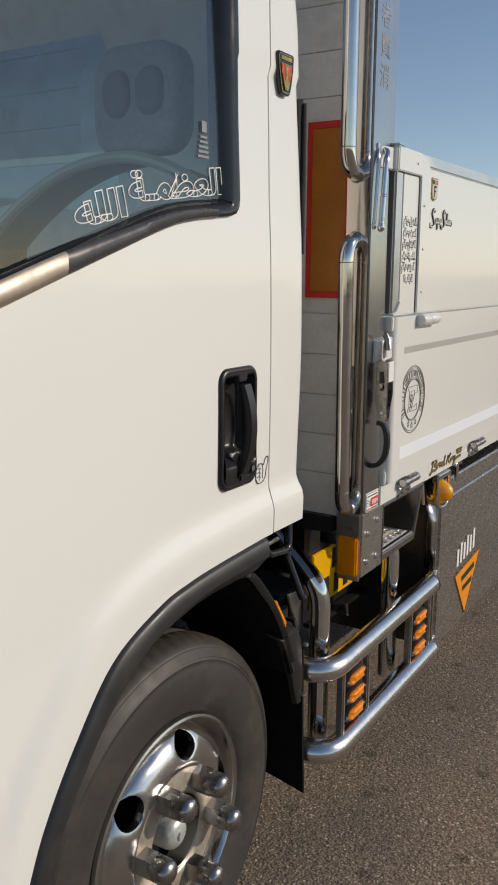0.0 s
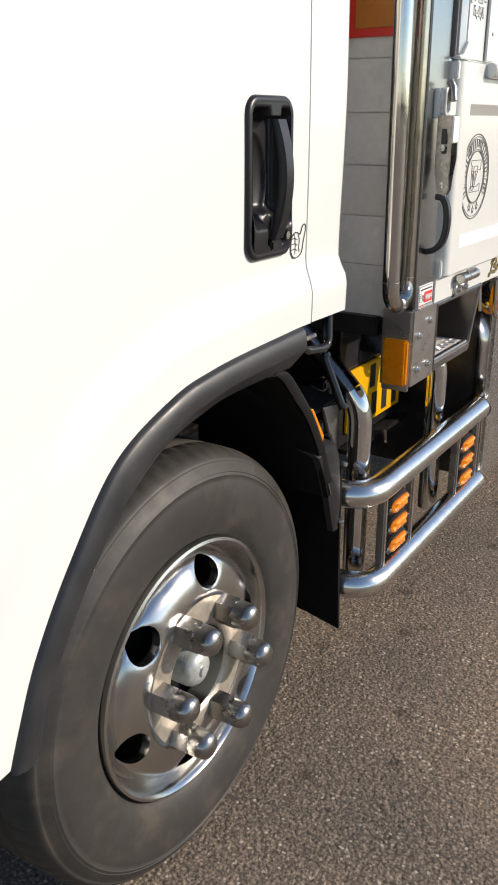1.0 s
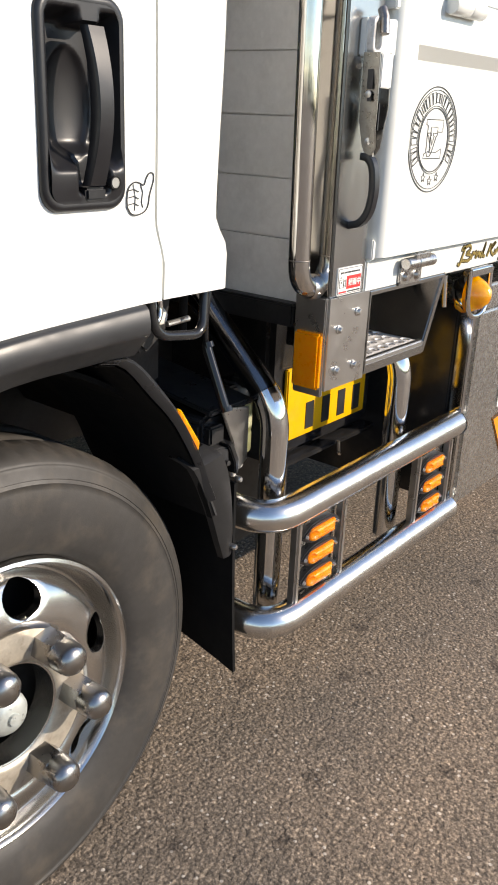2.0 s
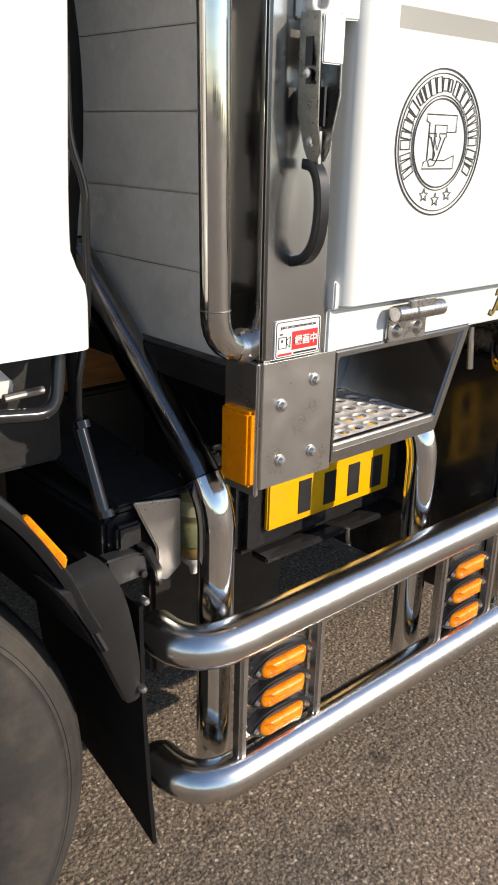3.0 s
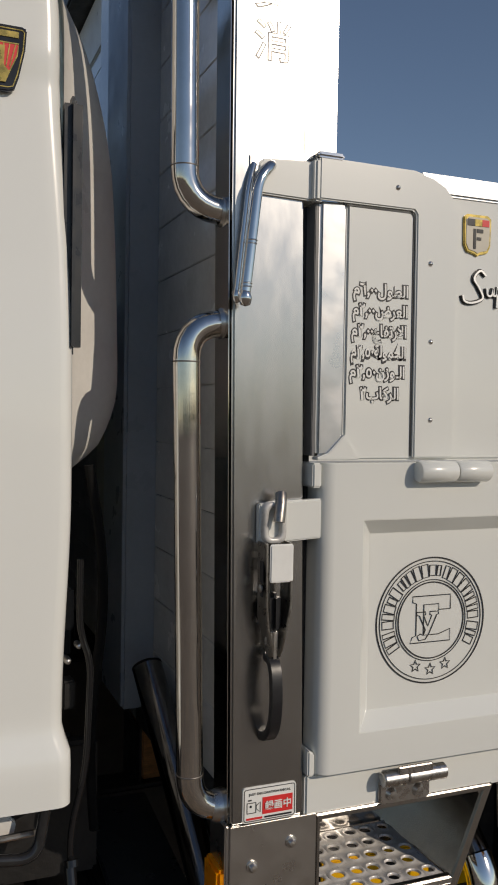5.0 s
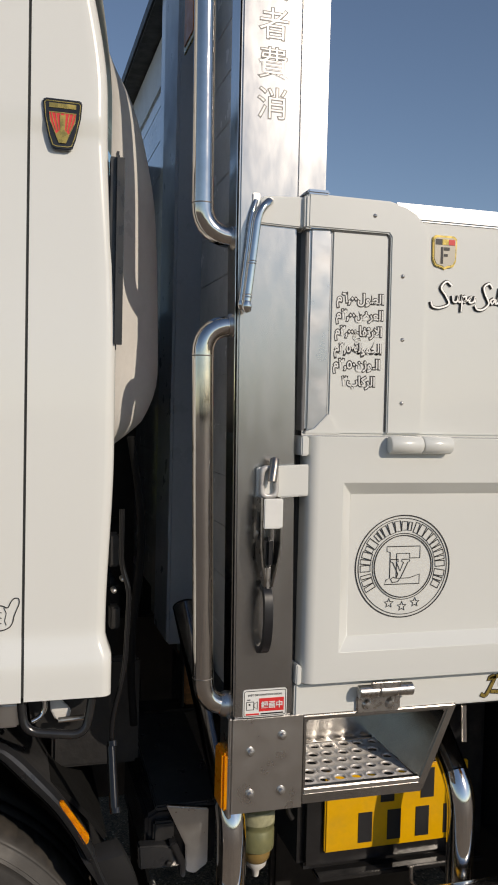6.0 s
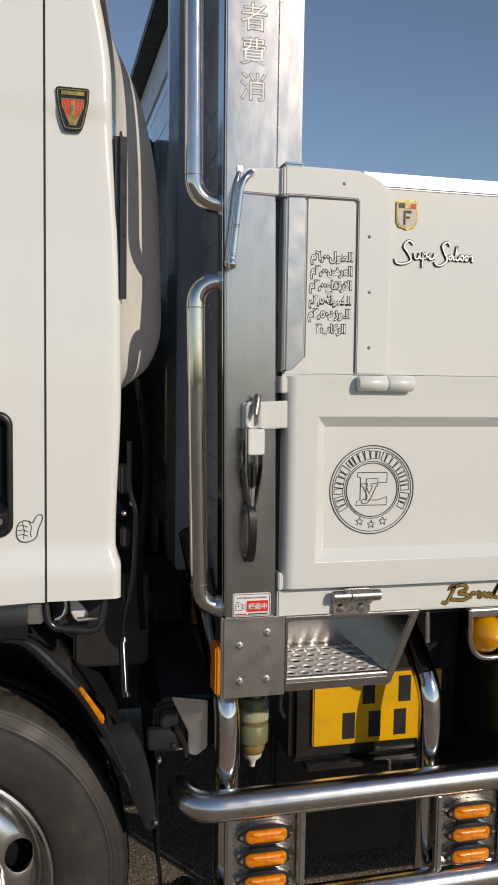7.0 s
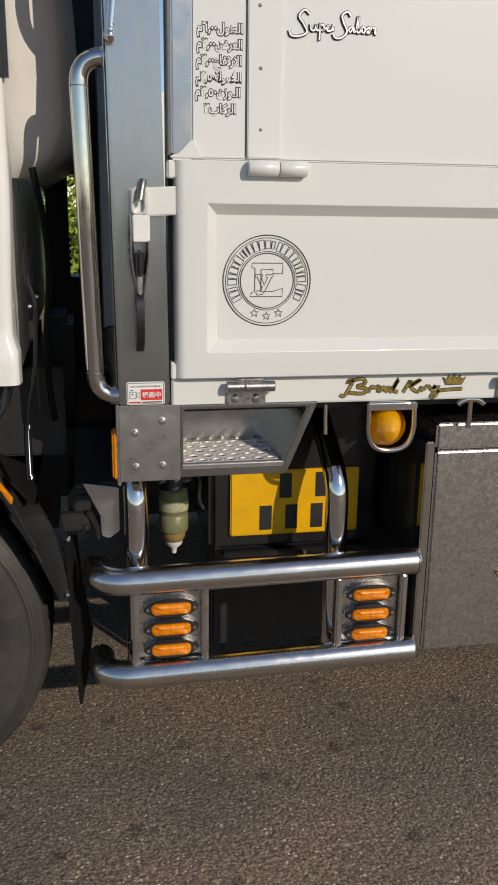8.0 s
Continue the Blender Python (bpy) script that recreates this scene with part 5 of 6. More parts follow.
def crest(s):
    pts = [(-1, 0.85), (-0.75, 1.0), (0.75, 1.0), (1, 0.85), (0.97, -0.5), (0.75, -0.85), (0.2, -0.95), (0, -1.05), (-0.2, -0.95), (-0.75, -0.85), (-0.97, -0.5)]
    return [(2.151 + 0.0225 * s * u, 1.740 + 0.0275 * s * v) for u, v in pts]


part("crest_badge", prism(crest(1.0), yb - 0.003, yb + 0.002, 0.001), GOLD, upper, "small gold-edged shield badge")
part("crest_field", prism(crest(0.86), yb - 0.0038, yb - 0.001, 0), material("crest_cream", (0.55, 0.51, 0.42), 0.35, vary=0.05), upper, "", 0)
for k, mat in enumerate((INK, GOLD, RED_PRINT)):
    x = 2.1335 + 0.0118 * k
    part("crest_band", prism([(x, 1.752), (x + 0.0116, 1.752), (x + 0.0116, 1.761), (x, 1.761)], yb - 0.0046, yb - 0.003, 0), mat, upper, "", 0)
cf = box(2.1435, 2.1475, yb - 0.0046, yb - 0.003, 1.721, 1.748, 0)
box(2.149, 2.159, yb - 0.0046, yb - 0.003, 1.743, 1.748, 0, cf)
box(2.149, 2.156, yb - 0.0046, yb - 0.003, 1.733, 1.737, 0, cf)
part("crest_mark", cf, INK, upper, "", 0)


def script(x0, z0, s):
    """Flowing strokes of a chrome name script, without letters."""
    lines = [[(0.0, 0.25), (0.02, 0.08), (0.10, 0.05), (0.20, 0.2), (0.16, 0.5), (0.11, 0.75), (0.17, 0.98), (0.23, 0.85)],
             [(0.24, 0.5), (0.25, 0.3), (0.29, 0.3), (0.31, 0.52), (0.31, 0.3), (0.34, 0.32), (0.35, 0.5), (0.345, -0.05)],
             [(0.35, 0.45), (0.39, 0.5), (0.39, 0.32), (0.36, 0.3), (0.42, 0.38), (0.45, 0.5), (0.43, 0.3), (0.48, 0.32), (0.50, 0.5), (0.50, 0.3)],
             [(0.50, 0.2), (0.53, 0.06), (0.60, 0.08), (0.66, 0.3), (0.62, 0.6), (0.60, 0.85), (0.66, 1.0), (0.70, 0.85)],
             [(0.72, 0.48), (0.68, 0.4), (0.70, 0.28), (0.74, 0.48), (0.74, 0.28), (0.78, 0.45), (0.79, 0.9), (0.77, 0.4), (0.80, 0.28), (0.83, 0.45), (0.86, 0.5), (0.87, 0.32), (0.84, 0.3), (0.83, 0.45)],
             [(0.88, 0.4), (0.92, 0.5), (0.92, 0.3), (0.89, 0.32), (0.93, 0.4), (0.95, 0.5), (0.95, 0.28), (0.955, 0.45), (0.985, 0.48), (0.985, 0.28), (1.0, 0.3)]]
    return [[(x0 + s * x, z0 + 0.29 * s * z) for x, z in line] for line in lines]


for width, y, mat, name in ((0.0062, yb - 0.0015, INK, "script_shadow"), (0.0026, yb - 0.004, SCRIPT_METAL, "script_badge")):
    sbm = bmesh.new()
    for line in script(2.129, 1.646, 0.163):
        ribbon([(p.x, p.y) for p in smooth_line(line, 40)], width, y, 0.002, bm=sbm)
    part(name, sbm, mat, upper, "flowing chrome script badge", 0)

# round emblem on the lower gate
ex, ez, ey = 2.101, 1.2135, -0.0012
em = bmesh.new()
for r, w in ((0.0865, 0.0018), (0.0815, 0.0010), (0.0560, 0.0010), (0.0525, 0.0016)):
    ribbon(arc(ex, ez, r, 0, 360, 72)[:-1], w, ey, closed=True, bm=em)
bar_rnd = random.Random(3)
turn_at = 214.0
while turn_at > -30:
    half = bar_rnd.choice((0.0030, 0.0038, 0.0046, 0.0052))
    turn_at -= math.degrees(half / 0.0688) + 0.8
    a = radians(turn_at)
    c, s = math.cos(a), math.sin(a)
    h = bar_rnd.choice((0.0072, 0.0088, 0.0095))
    quad = []
    for u, v in ((-half, -h), (half, -h), (half, h), (-half, h)):
        quad.append((ex + 0.0688 * c + u * s + v * c, ez + 0.0688 * s - u * c + v * s))
    ribbon(quad, 0.0014, ey, closed=True, bm=em)
    turn_at -= math.degrees(half / 0.0688) + (4.0 if bar_rnd.random() < 0.16 else 0.8)
for k in range(3):
    cx, cz = ex + (-0.024, 0.0, 0.024)[k], ez + (-0.062, -0.068, -0.062)[k]
    star = []
    for j in range(10):
        a = radians(90 + 36 * j)
        r = 0.0085 if j % 2 == 0 else 0.0036
        star.append((cx + r * math.cos(a), cz + r * math.sin(a)))
    ribbon(star, 0.0012, ey, closed=True, bm=em)
for lot in ([(-0.030, 0.034), (0.031, 0.034), (0.031, 0.014), (0.012, 0.014), (0.012, 0.022), (-0.012, 0.022), (-0.012, -0.020), (0.012, -0.020), (0.031, -0.014), (0.031, -0.030), (-0.033, -0.030), (-0.030, -0.022), (-0.024, -0.020), (-0.024, 0.024), (-0.030, 0.026)],
            [(-0.023, 0.012), (-0.009, 0.012), (-0.009, 0.008), (-0.012, 0.007), (-0.005, -0.008), (0.001, 0.007), (-0.002, 0.008), (-0.002, 0.012), (0.012, 0.012), (0.012, 0.008), (0.009, 0.007), (-0.003, -0.018), (-0.009, -0.026), (-0.019, -0.027), (-0.022, -0.021), (-0.017, -0.018), (-0.012, -0.020), (-0.009, -0.013), (-0.019, 0.007), (-0.023, 0.008)]):
    ribbon([(ex + u, ez + v) for u, v in lot], 0.0012, ey, closed=True, bm=em)
part("round_emblem", em, INK, gate, "black line-drawn round emblem with three stars", 0)

# gold script decal with a crown on the sill
for width, y, mat, name in ((0.0098, -0.0010, INK, "decal_outline"), (0.0064, -0.0018, GOLD, "gold_decal")):
    gb2 = bmesh.new()
    base = [[(0.0, 0.1), (0.03, 0.0), (0.06, 0.3), (0.10, 0.95), (0.05, 0.8), (0.16, 1.0), (0.20, 0.75), (0.13, 0.55), (0.21, 0.4), (0.18, 0.15), (0.07, 0.2)],
            [(0.22, 0.2), (0.25, 0.55), (0.27, 0.45), (0.31, 0.55), (0.30, 0.2), (0.35, 0.5), (0.36, 0.2), (0.39, 0.5), (0.40, 0.2), (0.46, 0.95), (0.42, 0.3), (0.46, 0.18)],
            [(0.50, 0.15), (0.56, 0.9), (0.55, 0.5), (0.64, 0.9), (0.56, 0.5), (0.62, 0.15), (0.65, 0.5), (0.66, 0.2), (0.69, 0.5), (0.72, 0.4), (0.72, 0.2), (0.77, 0.55), (0.74, 0.35), (0.79, 0.4), (0.76, -0.15), (0.72, -0.1), (0.80, 0.2), (0.98, 0.28)]]
    for line in base:
        ribbon([(p.x, p.y) for p in smooth_line([(2.258 + 0.273 * x, 0.980 + 0.036 * z) for x, z in line], 50)], width * 0.85, y, 0.0012, bm=gb2)
    part(name, gb2, mat, truck, "gold flowing script decal", 0)
crown = [(2.488, 1.000), (2.480, 1.016), (2.489, 1.011), (2.494, 1.021), (2.500, 1.012), (2.506, 1.023), (2.511, 1.012), (2.518, 1.021), (2.522, 1.011), (2.531, 1.016), (2.523, 1.000)]
part("crown_decal", prism(crown, -0.0018, 0.001, 0), GOLD, truck, "gold crown decal", 0)
part("crown_outline", ribbon(crown, 0.0014, -0.0024, closed=True), INK, truck, "", 0)


# bottom hinges
def sill_hinge(x, first=None):
    hb2 = bmesh.new()
    for a, b in ((0.0, 0.036), (0.0372, 0.098)):
        lathe([(0.0001, a), (0.009, a), (0.0108, a + 0.0015), (0.0108, b - 0.0015), (0.009, b), (0.0001, b)], 18, (0, -0.016, 1.0085), "x", bm=hb2)
    prism(rounded(0.002, 0.082, 0.969, 1.003, 0.006), -0.006, 0.0, 0.002, hb2)
    prism([(0.02, 1.010), (0.075, 1.010), (0.075, 1.026), (0.02, 1.026)], -0.0245, -0.019, 0.002, hb2)
    for bx in (0.020, 0.062):
        lathe([(0.0001, -0.0125), (0.0055, -0.012), (0.0075, -0.009), (0.009, -0.006), (0.0105, -0.0055)], 12, (bx, 0, 0.983), bm=hb2)
    return hb2


hinge = part("sill_hinge", sill_hinge(0), material("hinge_dull_metal", (0.55, 0.53, 0.51), 0.3, 1.0, vary=0.08, scale=40.0, dirt_or_sheen=(0.22, 0.18, 0.14), dirt_or_sheen_amount=0.25), truck, "chrome bolted hinge under the gate", 40)
hinge.location = (2.020, 0, 0)
again(hinge, Matrix.Translation((2.600, 0, 0)), truck)

# recessed step
step = bmesh.new()
out = [(1.928, 0.972), (2.212, 0.972), (2.150, 0.822), (1.928, 0.822)]
inn = [(1.936, 0.962), (2.190, 0.962), (2.140, 0.842), (1.936, 0.842)]
deep = [(1.936, 0.950), (2.186, 0.950), (2.136, 0.843), (1.936, 0.843)]
grid([[(x, 0.02, z) for x, z in out], [(x, -0.004, z) for x, z in out], [(x, -0.004, z) for x, z in inn], [(x, 0.004, z) for x, z in inn], [(x, 0.175, z) for x, z in deep]], step, ring=True)
step.verts.ensure_lookup_table()
step.faces.new(step.verts[-4:])
bmesh.ops.recalc_face_normals(step, faces=step.faces)
floor_faces = [f for f in step.faces if f.calc_center_median().y > 0.05 and f.calc_center_median().y < 0.15 and f.calc_center_median().z < 0.85]
bmesh.ops.delete(step, geom=floor_faces, context="FACES")
step_box = part("side_step", soften(step, 0.003, 2), POLISHED, truck, "recessed stainless side step under the body")
# pressed tread with raised open holes
tread = bmesh.new()
jitter = random.Random(12)


def tread_cell(x0, x1, y0, y1, hole):
    cx, cy = (x0 + x1) / 2 + jitter.uniform(-0.0015, 0.0015), (y0 + y1) / 2 + jitter.uniform(-0.0015, 0.0015)
    if not hole:
        tread.faces.new([tread.verts.new(p) for p in ((x0, y0, 0.8475), (x1, y0, 0.8475), (x1, y1, 0.8475), (x0, y1, 0.8475))])
        return
    edge = [(x0 + (x1 - x0) * k / 4, y0) for k in range(4)] + [(x1, y0 + (y1 - y0) * k / 4) for k in range(4)] + [(x1 - (x1 - x0) * k / 4, y1) for k in range(4)] + [(x0, y1 - (y1 - y0) * k / 4) for k in range(4)]
    rows = [[(x, y, 0.8475) for x, y in edge]]
    s = jitter.uniform(0.9, 1.12)
    for r, z in ((0.0138, 0.8477), (0.0118, 0.8487), (0.0100, 0.8492), (0.0090, 0.8486), (0.0086, 0.8472), (0.0086, 0.8455)):
        rows.append([(cx + r * s * math.cos(radians(225 + 22.5 * k)), cy + r * s * math.sin(radians(225 + 22.5 * k)), z) for k in range(16)])
    grid(rows, tread, ring=True)


for j in range(5):
    ya = 0.008 + 0.033 * j
    x = 1.937
    first_width = 0.0145 if j % 2 else 0.029
    tread_cell(x, x + first_width, ya, ya + 0.033, not j % 2)
    x += first_width
    while x < 2.128:
        right = min(x + 0.029, 2.139)
        tread_cell(x, right, ya, ya + 0.033, right - x > 0.026)
        x = right
bmesh.ops.remove_doubles(tread, verts=tread.verts, dist=2e-4)
part("step_lip", box(1.931, 2.147, -0.0035, 0.010, 0.830, 0.8492, 0.003), STEEL_FLAT, truck, "folded front lip of the step")
part("step_tread", tread, TREAD, truck, "perforated step tread", 50)
part("step_pin", tube([(2.232, 0.01, 0.962), (2.232, 0.004, 0.900)], 0.005, 10), CHROME, truck, "small chrome pin beside the step")

# amber lamp under the sill
lamp = part("side_lamp_frame", tube([(2.322, -0.002, 0.962), (2.322, -0.004, 0.900), (2.336, -0.004, 0.868), (2.372, -0.004, 0.860), (2.408, -0.004, 0.868), (2.422, -0.004, 0.900), (2.422, -0.002, 0.962), (2.322, -0.002, 0.962)], 0.0055, 12, 0.02), CHROME, truck, "chrome frame of a round side lamp", 60)
part("lamp_top", box(2.317, 2.427, -0.008, 0.012, 0.949, 0.966, 0.003), CHROME, truck, "flat chrome bar over the lamp")
part("lamp_shell", lathe([(0.043, 0.004), (0.040, 0.020), (0.026, 0.036), (0.0001, 0.040)], 28, (2.366, 0.006, 0.911)), CHROME, truck, "bright reflector bowl behind the lens")
bulb = lathe([(0.0001, -0.028), (0.014, -0.024), (0.026, -0.010), (0.036, 0.010), (0.040, 0.028), (0.036, 0.04)], 28, (0, -0.008, 0))
for v in bulb.verts:
    v.co = Vector((2.365 + v.co.x * 0.90 + v.co.z * 0.10, v.co.y, 0.909 + v.co.z * 1.06))
part("lamp_lens", bulb, YELLOW_LENS, truck, "bright yellow lamp lens", 60)

# bumper rails
YB = 0.058
part("side_rail", tube([(1.757, 0.142, 0.574), (1.752, YB, 0.572), (2.470, YB - 0.004, 0.581)], 0.0305, 24, 0.085), RAIL, truck, "thick chrome side guard rail", 60)
part("side_rail", tube([(1.761, 0.138, 0.352), (1.757, YB - 0.006, 0.350), (2.474, YB - 0.008, 0.361)], 0.0305, 24, 0.085), RAIL, truck, "lower chrome side guard rail", 60)
for x, z in ((1.757, 0.574), (1.761, 0.352)):
    part("rail_end", lathe([(0.0305, 0.137), (0.029, 0.148), (0.022, 0.160), (0.012, 0.166), (0.0001, 0.168)], 24, (x, 0, z)), RAIL, truck, "", 60)
for z in (0.581, 0.361):
    part("rail_end", lathe([(0.0305, 2.470), (0.028, 2.477), (0.018, 2.483), (0.0001, 2.485)], 24, (0, YB - 0.006, z), "x"), RAIL, truck, "", 60)
for dx in (0.0, 0.455):
    stay = fillet([(1.846 + dx, 0.122, 0.33), (1.846 + dx, 0.122, 0.752), (1.815 + dx, 0.42, 1.055)], 0.05)
    part("rail_support", tube(stay[:-2], 0.0262, 24), CHROME, truck, "chrome upright of the side guard", 60)
    part("support_brace", tube(stay[-3:], 0.0258, 24), DARK_CHROME, truck, "gloss black sloping brace pipe", 60)
    # closed cap whose near-black colour paints the shade inside the pipe
    part("brace_end", lathe([(0.0258, 0.0), (0.0262, 0.004), (0.0225, 0.006), (0.0200, 0.003), (0.0001, -0.004)], 20, (0, 0, 0), "z"), FLAP, truck, "brace pipe end, capped near-black for its shaded bore", 50).matrix_basis = Matrix.Translation(stay[-1]) @ (stay[-1] - stay[-2]).to_track_quat("Z", "Y").to_matrix().to_4x4()
for x in (1.836, 1.988, 2.293, 2.446):
    part("rail_bracket", box(x - 0.0075, x + 0.0075, YB - 0.016, YB + 0.004, 0.370, 0.552, 0.004), STEEL_FLAT, truck, "flat steel bracket between the rails")
for x0, x1 in ((1.842, 1.982), (2.299, 2.440)):
    part("lamp_panel", box(x0, x1, YB + 0.006, YB + 0.010, 0.387, 0.560, 0.001), GALV, truck, "ribbed steel lamp panel")
lens_rows = []
for s, rise in ((1.0, 0.0), (1.0, 0.35), (0.96, 0.62), (0.86, 0.84), (0.62, 0.97), (0.25, 1.0)):
    lens_rows.append([(x * (0.55 + 0.45 * s), -0.006 - (0.004 + 0.019 * (1 - (x / 0.046) ** 2)) * rise, z * s + 0.002 * (1 - (x / 0.046) ** 2)) for x, z in rounded(-0.0435, 0.0435, -0.0128, 0.0122, 0.0095, 5)])
lens_bm = grid(lens_rows, ring=True)
lens_bm.verts.ensure_lookup_table()
lens_bm.faces.new(lens_bm.verts[-24:])
marker_base_bm = prism([(p.x, p.y) for p in smooth_line([(-0.062, 0.0), (-0.052, 0.010), (-0.03, 0.0195), (0.0, 0.022), (0.03, 0.0195), (0.052, 0.010), (0.062, 0.0), (0.052, -0.010), (0.03, -0.0195), (0.0, -0.022), (-0.03, -0.0195), (-0.052, -0.010), (-0.062, -0.0005)], 40)[:-1]], -0.0085, 0.012, 0.004)
lamp_base = part("marker_lamp", marker_base_bm, PLASTIC, truck, "black oval marker lamp with amber lens", 40)
lens = part("lens", lens_bm, AMBER, lamp_base, "ribbed amber lens", 40)
dot = part("lamp_screw", lathe([(0.0001, -0.004), (0.003, -0.0035), (0.0042, 0.0)], 10), STEEL_FLAT, lamp_base, "", 40)
dot.location = (-0.051, -0.0085, 0)
again(dot, Matrix.Translation((0.051, -0.0085, 0)), lamp_base)
spots = [(x, z) for x in (1.913, 2.369) for z in (0.508, 0.459, 0.410)]
for k, (x, z) in enumerate(spots):
    m = Matrix.Translation((x, YB - 0.004, z))
    if k == 0:
        lamp_base.matrix_basis = m
    else:
        twin = again(lamp_base, m, truck)
        for child in list(lamp_base.children):
            kid = again(child, child.matrix_basis.copy(), twin)

# storage box behind the rails
sbox = part("storage_box", box(2.498, 4.1, 0.042, 0.52, 0.356, 0.842, 0.006), GALV, truck, "stainless storage box under the body, speckled for its grainy reflection")
part("box_lid", box(2.496, 4.1, 0.040, 0.52, 0.8445, 0.905, 0.006), GALV, truck, "folded lid edge of the box")
part("box_edge", box(2.476, 2.4965, 0.047, 0.078, 0.362, 0.862, 0.003), MIRROR_STEEL, truck, "polished strip at the box corner")
part("box_side", box(2.470, 2.4975, 0.08, 0.5, 0.37, 0.86, 0.004), GLOSS_BLACK, truck, "black end of the storage box")

part("t_handle", tube([(2.556, 0.02, 0.90), (2.556, 0.018, 0.962)], 0.006, 12), CHROME, truck, "chrome stem of a box catch", 60)
part("t_handle", tube([(2.527, 0.018, 0.952), (2.540, 0.016, 0.963), (2.572, 0.016, 0.963), (2.586, 0.018, 0.952)], 0.0065, 12, 0.012), CHROME, truck, "chrome cross bar of a box catch", 60)
tri = [(2.665, 0.545), (2.93, 0.575), (2.79, 0.375)]
part("warning_sticker", prism(tri, 0.0395, 0.043, 0), material("sticker_orange", (0.8, 0.27, 0.008), 0.45, vary=0.06), truck, "orange triangular sticker", 0)
bars = ribbon(tri, 0.006, 0.0388, closed=True)
ribbon([(2.735, 0.515), (2.87, 0.53)], 0.020, 0.0388, bm=bars)
ribbon([(2.75, 0.475), (2.85, 0.485)], 0.018, 0.0388, bm=bars)
part("sticker_bars", bars, INK, truck, "", 0)
wbars = bmesh.new()
for k in range(6):
    ribbon([(2.685 + 0.033 * k, 0.575 + 0.004 * k), (2.685 + 0.033 * k, 0.635 + 0.004 * k + 0.012 * (k % 2))], 0.018, 0.0388, bm=wbars)
part("sticker_mark", wbars, WHITE_PRINT, truck, "white print above the sticker", 0)

# black box with yellow plate
part("tank", box(2.03, 2.45, 0.278, 0.75, 0.535, 0.93, 0.015), GLOSS_BLACK, truck, "black box behind the yellow plate")
part("tank_lip", box(2.06, 2.43, 0.245, 0.285, 0.530, 0.542, 0.003), GLOSS_BLACK, truck, "black lip under the plate")
part("tank_skirt", box(2.085, 2.47, 0.62, 0.66, 0.09, 0.60, 0.01), CHASSIS, truck, "black panel under the box")
part("tank_catch", tube([(2.262, 0.243, 0.54), (2.262, 0.240, 0.512), (2.270, 0.242, 0.505)], 0.004, 10), STEEL_FLAT, truck, "small steel catch")
part("number_plate", box(2.080, 2.400, 0.266, 0.2775, 0.578, 0.742, 0.003), YELLOW, truck, "yellow plate with black bars")
for x, z in ((2.200, 0.672), (2.290, 0.672), (2.152, 0.592), (2.216, 0.592), (2.280, 0.592), (2.344, 0.592)):
    part("plate_bar", prism([(x, z), (x + 0.030, z), (x + 0.030, z + 0.062), (x, z + 0.062)], 0.2645, 0.2665, 0), INK, truck, "", 0)

# fuel filter
fc = (1.946, 0.30, 0.0)
part("fuel_filter", lathe([(0.0001, 0.563), (0.020, 0.565), (0.026, 0.574), (0.028, 0.590), (0.0345, 0.594), (0.0355, 0.600), (0.0355, 0.632), (0.0340, 0.634), (0.0340, 0.640), (0.0355, 0.642), (0.0355, 0.694), (0.031, 0.699), (0.0001, 0.699)], 32, fc, "z"), OLIVE, truck, "olive green fuel filter canister", 40)
part("filter_label", lathe([(0.0358, 0.648), (0.0360, 0.650), (0.0360, 0.672), (0.0358, 0.674)], 32, fc, "z"), material("filter_label_print", (0.36, 0.35, 0.22), 0.5, vary=0.2, scale=60.0), truck, "faded label round the filter", 40)
part("filter_bowl", lathe([(0.0285, 0.5895), (0.0290, 0.584), (0.0270, 0.573), (0.0210, 0.566)], 28, fc, "z"), material("amber_bowl", (0.30, 0.20, 0.07), 0.15, vary=0.1, coat=0.5), truck, "brownish clear bowl under the filter", 40)
part("filter_pipe", tube([(1.965, 0.29, 0.748), (1.995, 0.285, 0.750), (2.008, 0.285, 0.725), (2.006, 0.29, 0.665), (2.018, 0.29, 0.645)], 0.005, 10, 0.015), CHASSIS, truck, "thin black fuel pipe")
part("filter_drain", lathe([(0.0001, 0.530), (0.006, 0.532), (0.008, 0.545), (0.020, 0.556), (0.022, 0.566)], 20, fc, "z"), WHITE_PRINT, truck, "white drain plug of the filter", 50)
fh = lathe([(0.0001, 0.745), (0.022, 0.745), (0.026, 0.735), (0.030, 0.700), (0.0001, 0.699)], 20, fc, "z")
box(1.905, 1.99, 0.28, 0.34, 0.715, 0.74, 0.005, fh)
box(1.93, 1.962, 0.255, 0.30, 0.735, 0.758, 0.005, fh)
part("filter_head", fh, CHASSIS, truck, "dark filter head")

# battery tray, shield plate, chassis
part("battery_box", prism([(1.700, 0.640), (1.83, 0.640), (1.83, 0.752), (1.722, 0.752), (1.700, 0.74)], 0.175, 0.46, 0.006), GLOSS_BLACK, truck, "black battery box")
cover = prism([(1.716, 0.752), (1.835, 0.752), (1.835, 0.762), (1.716, 0.762)], 0.165, 0.50, 0.003)
for v in cover.verts:
    v.co.z += 0.25 * (v.co.y - 0.165) * 0.5
part("battery_cover", cover, PLASTIC, truck, "sloping black cover")
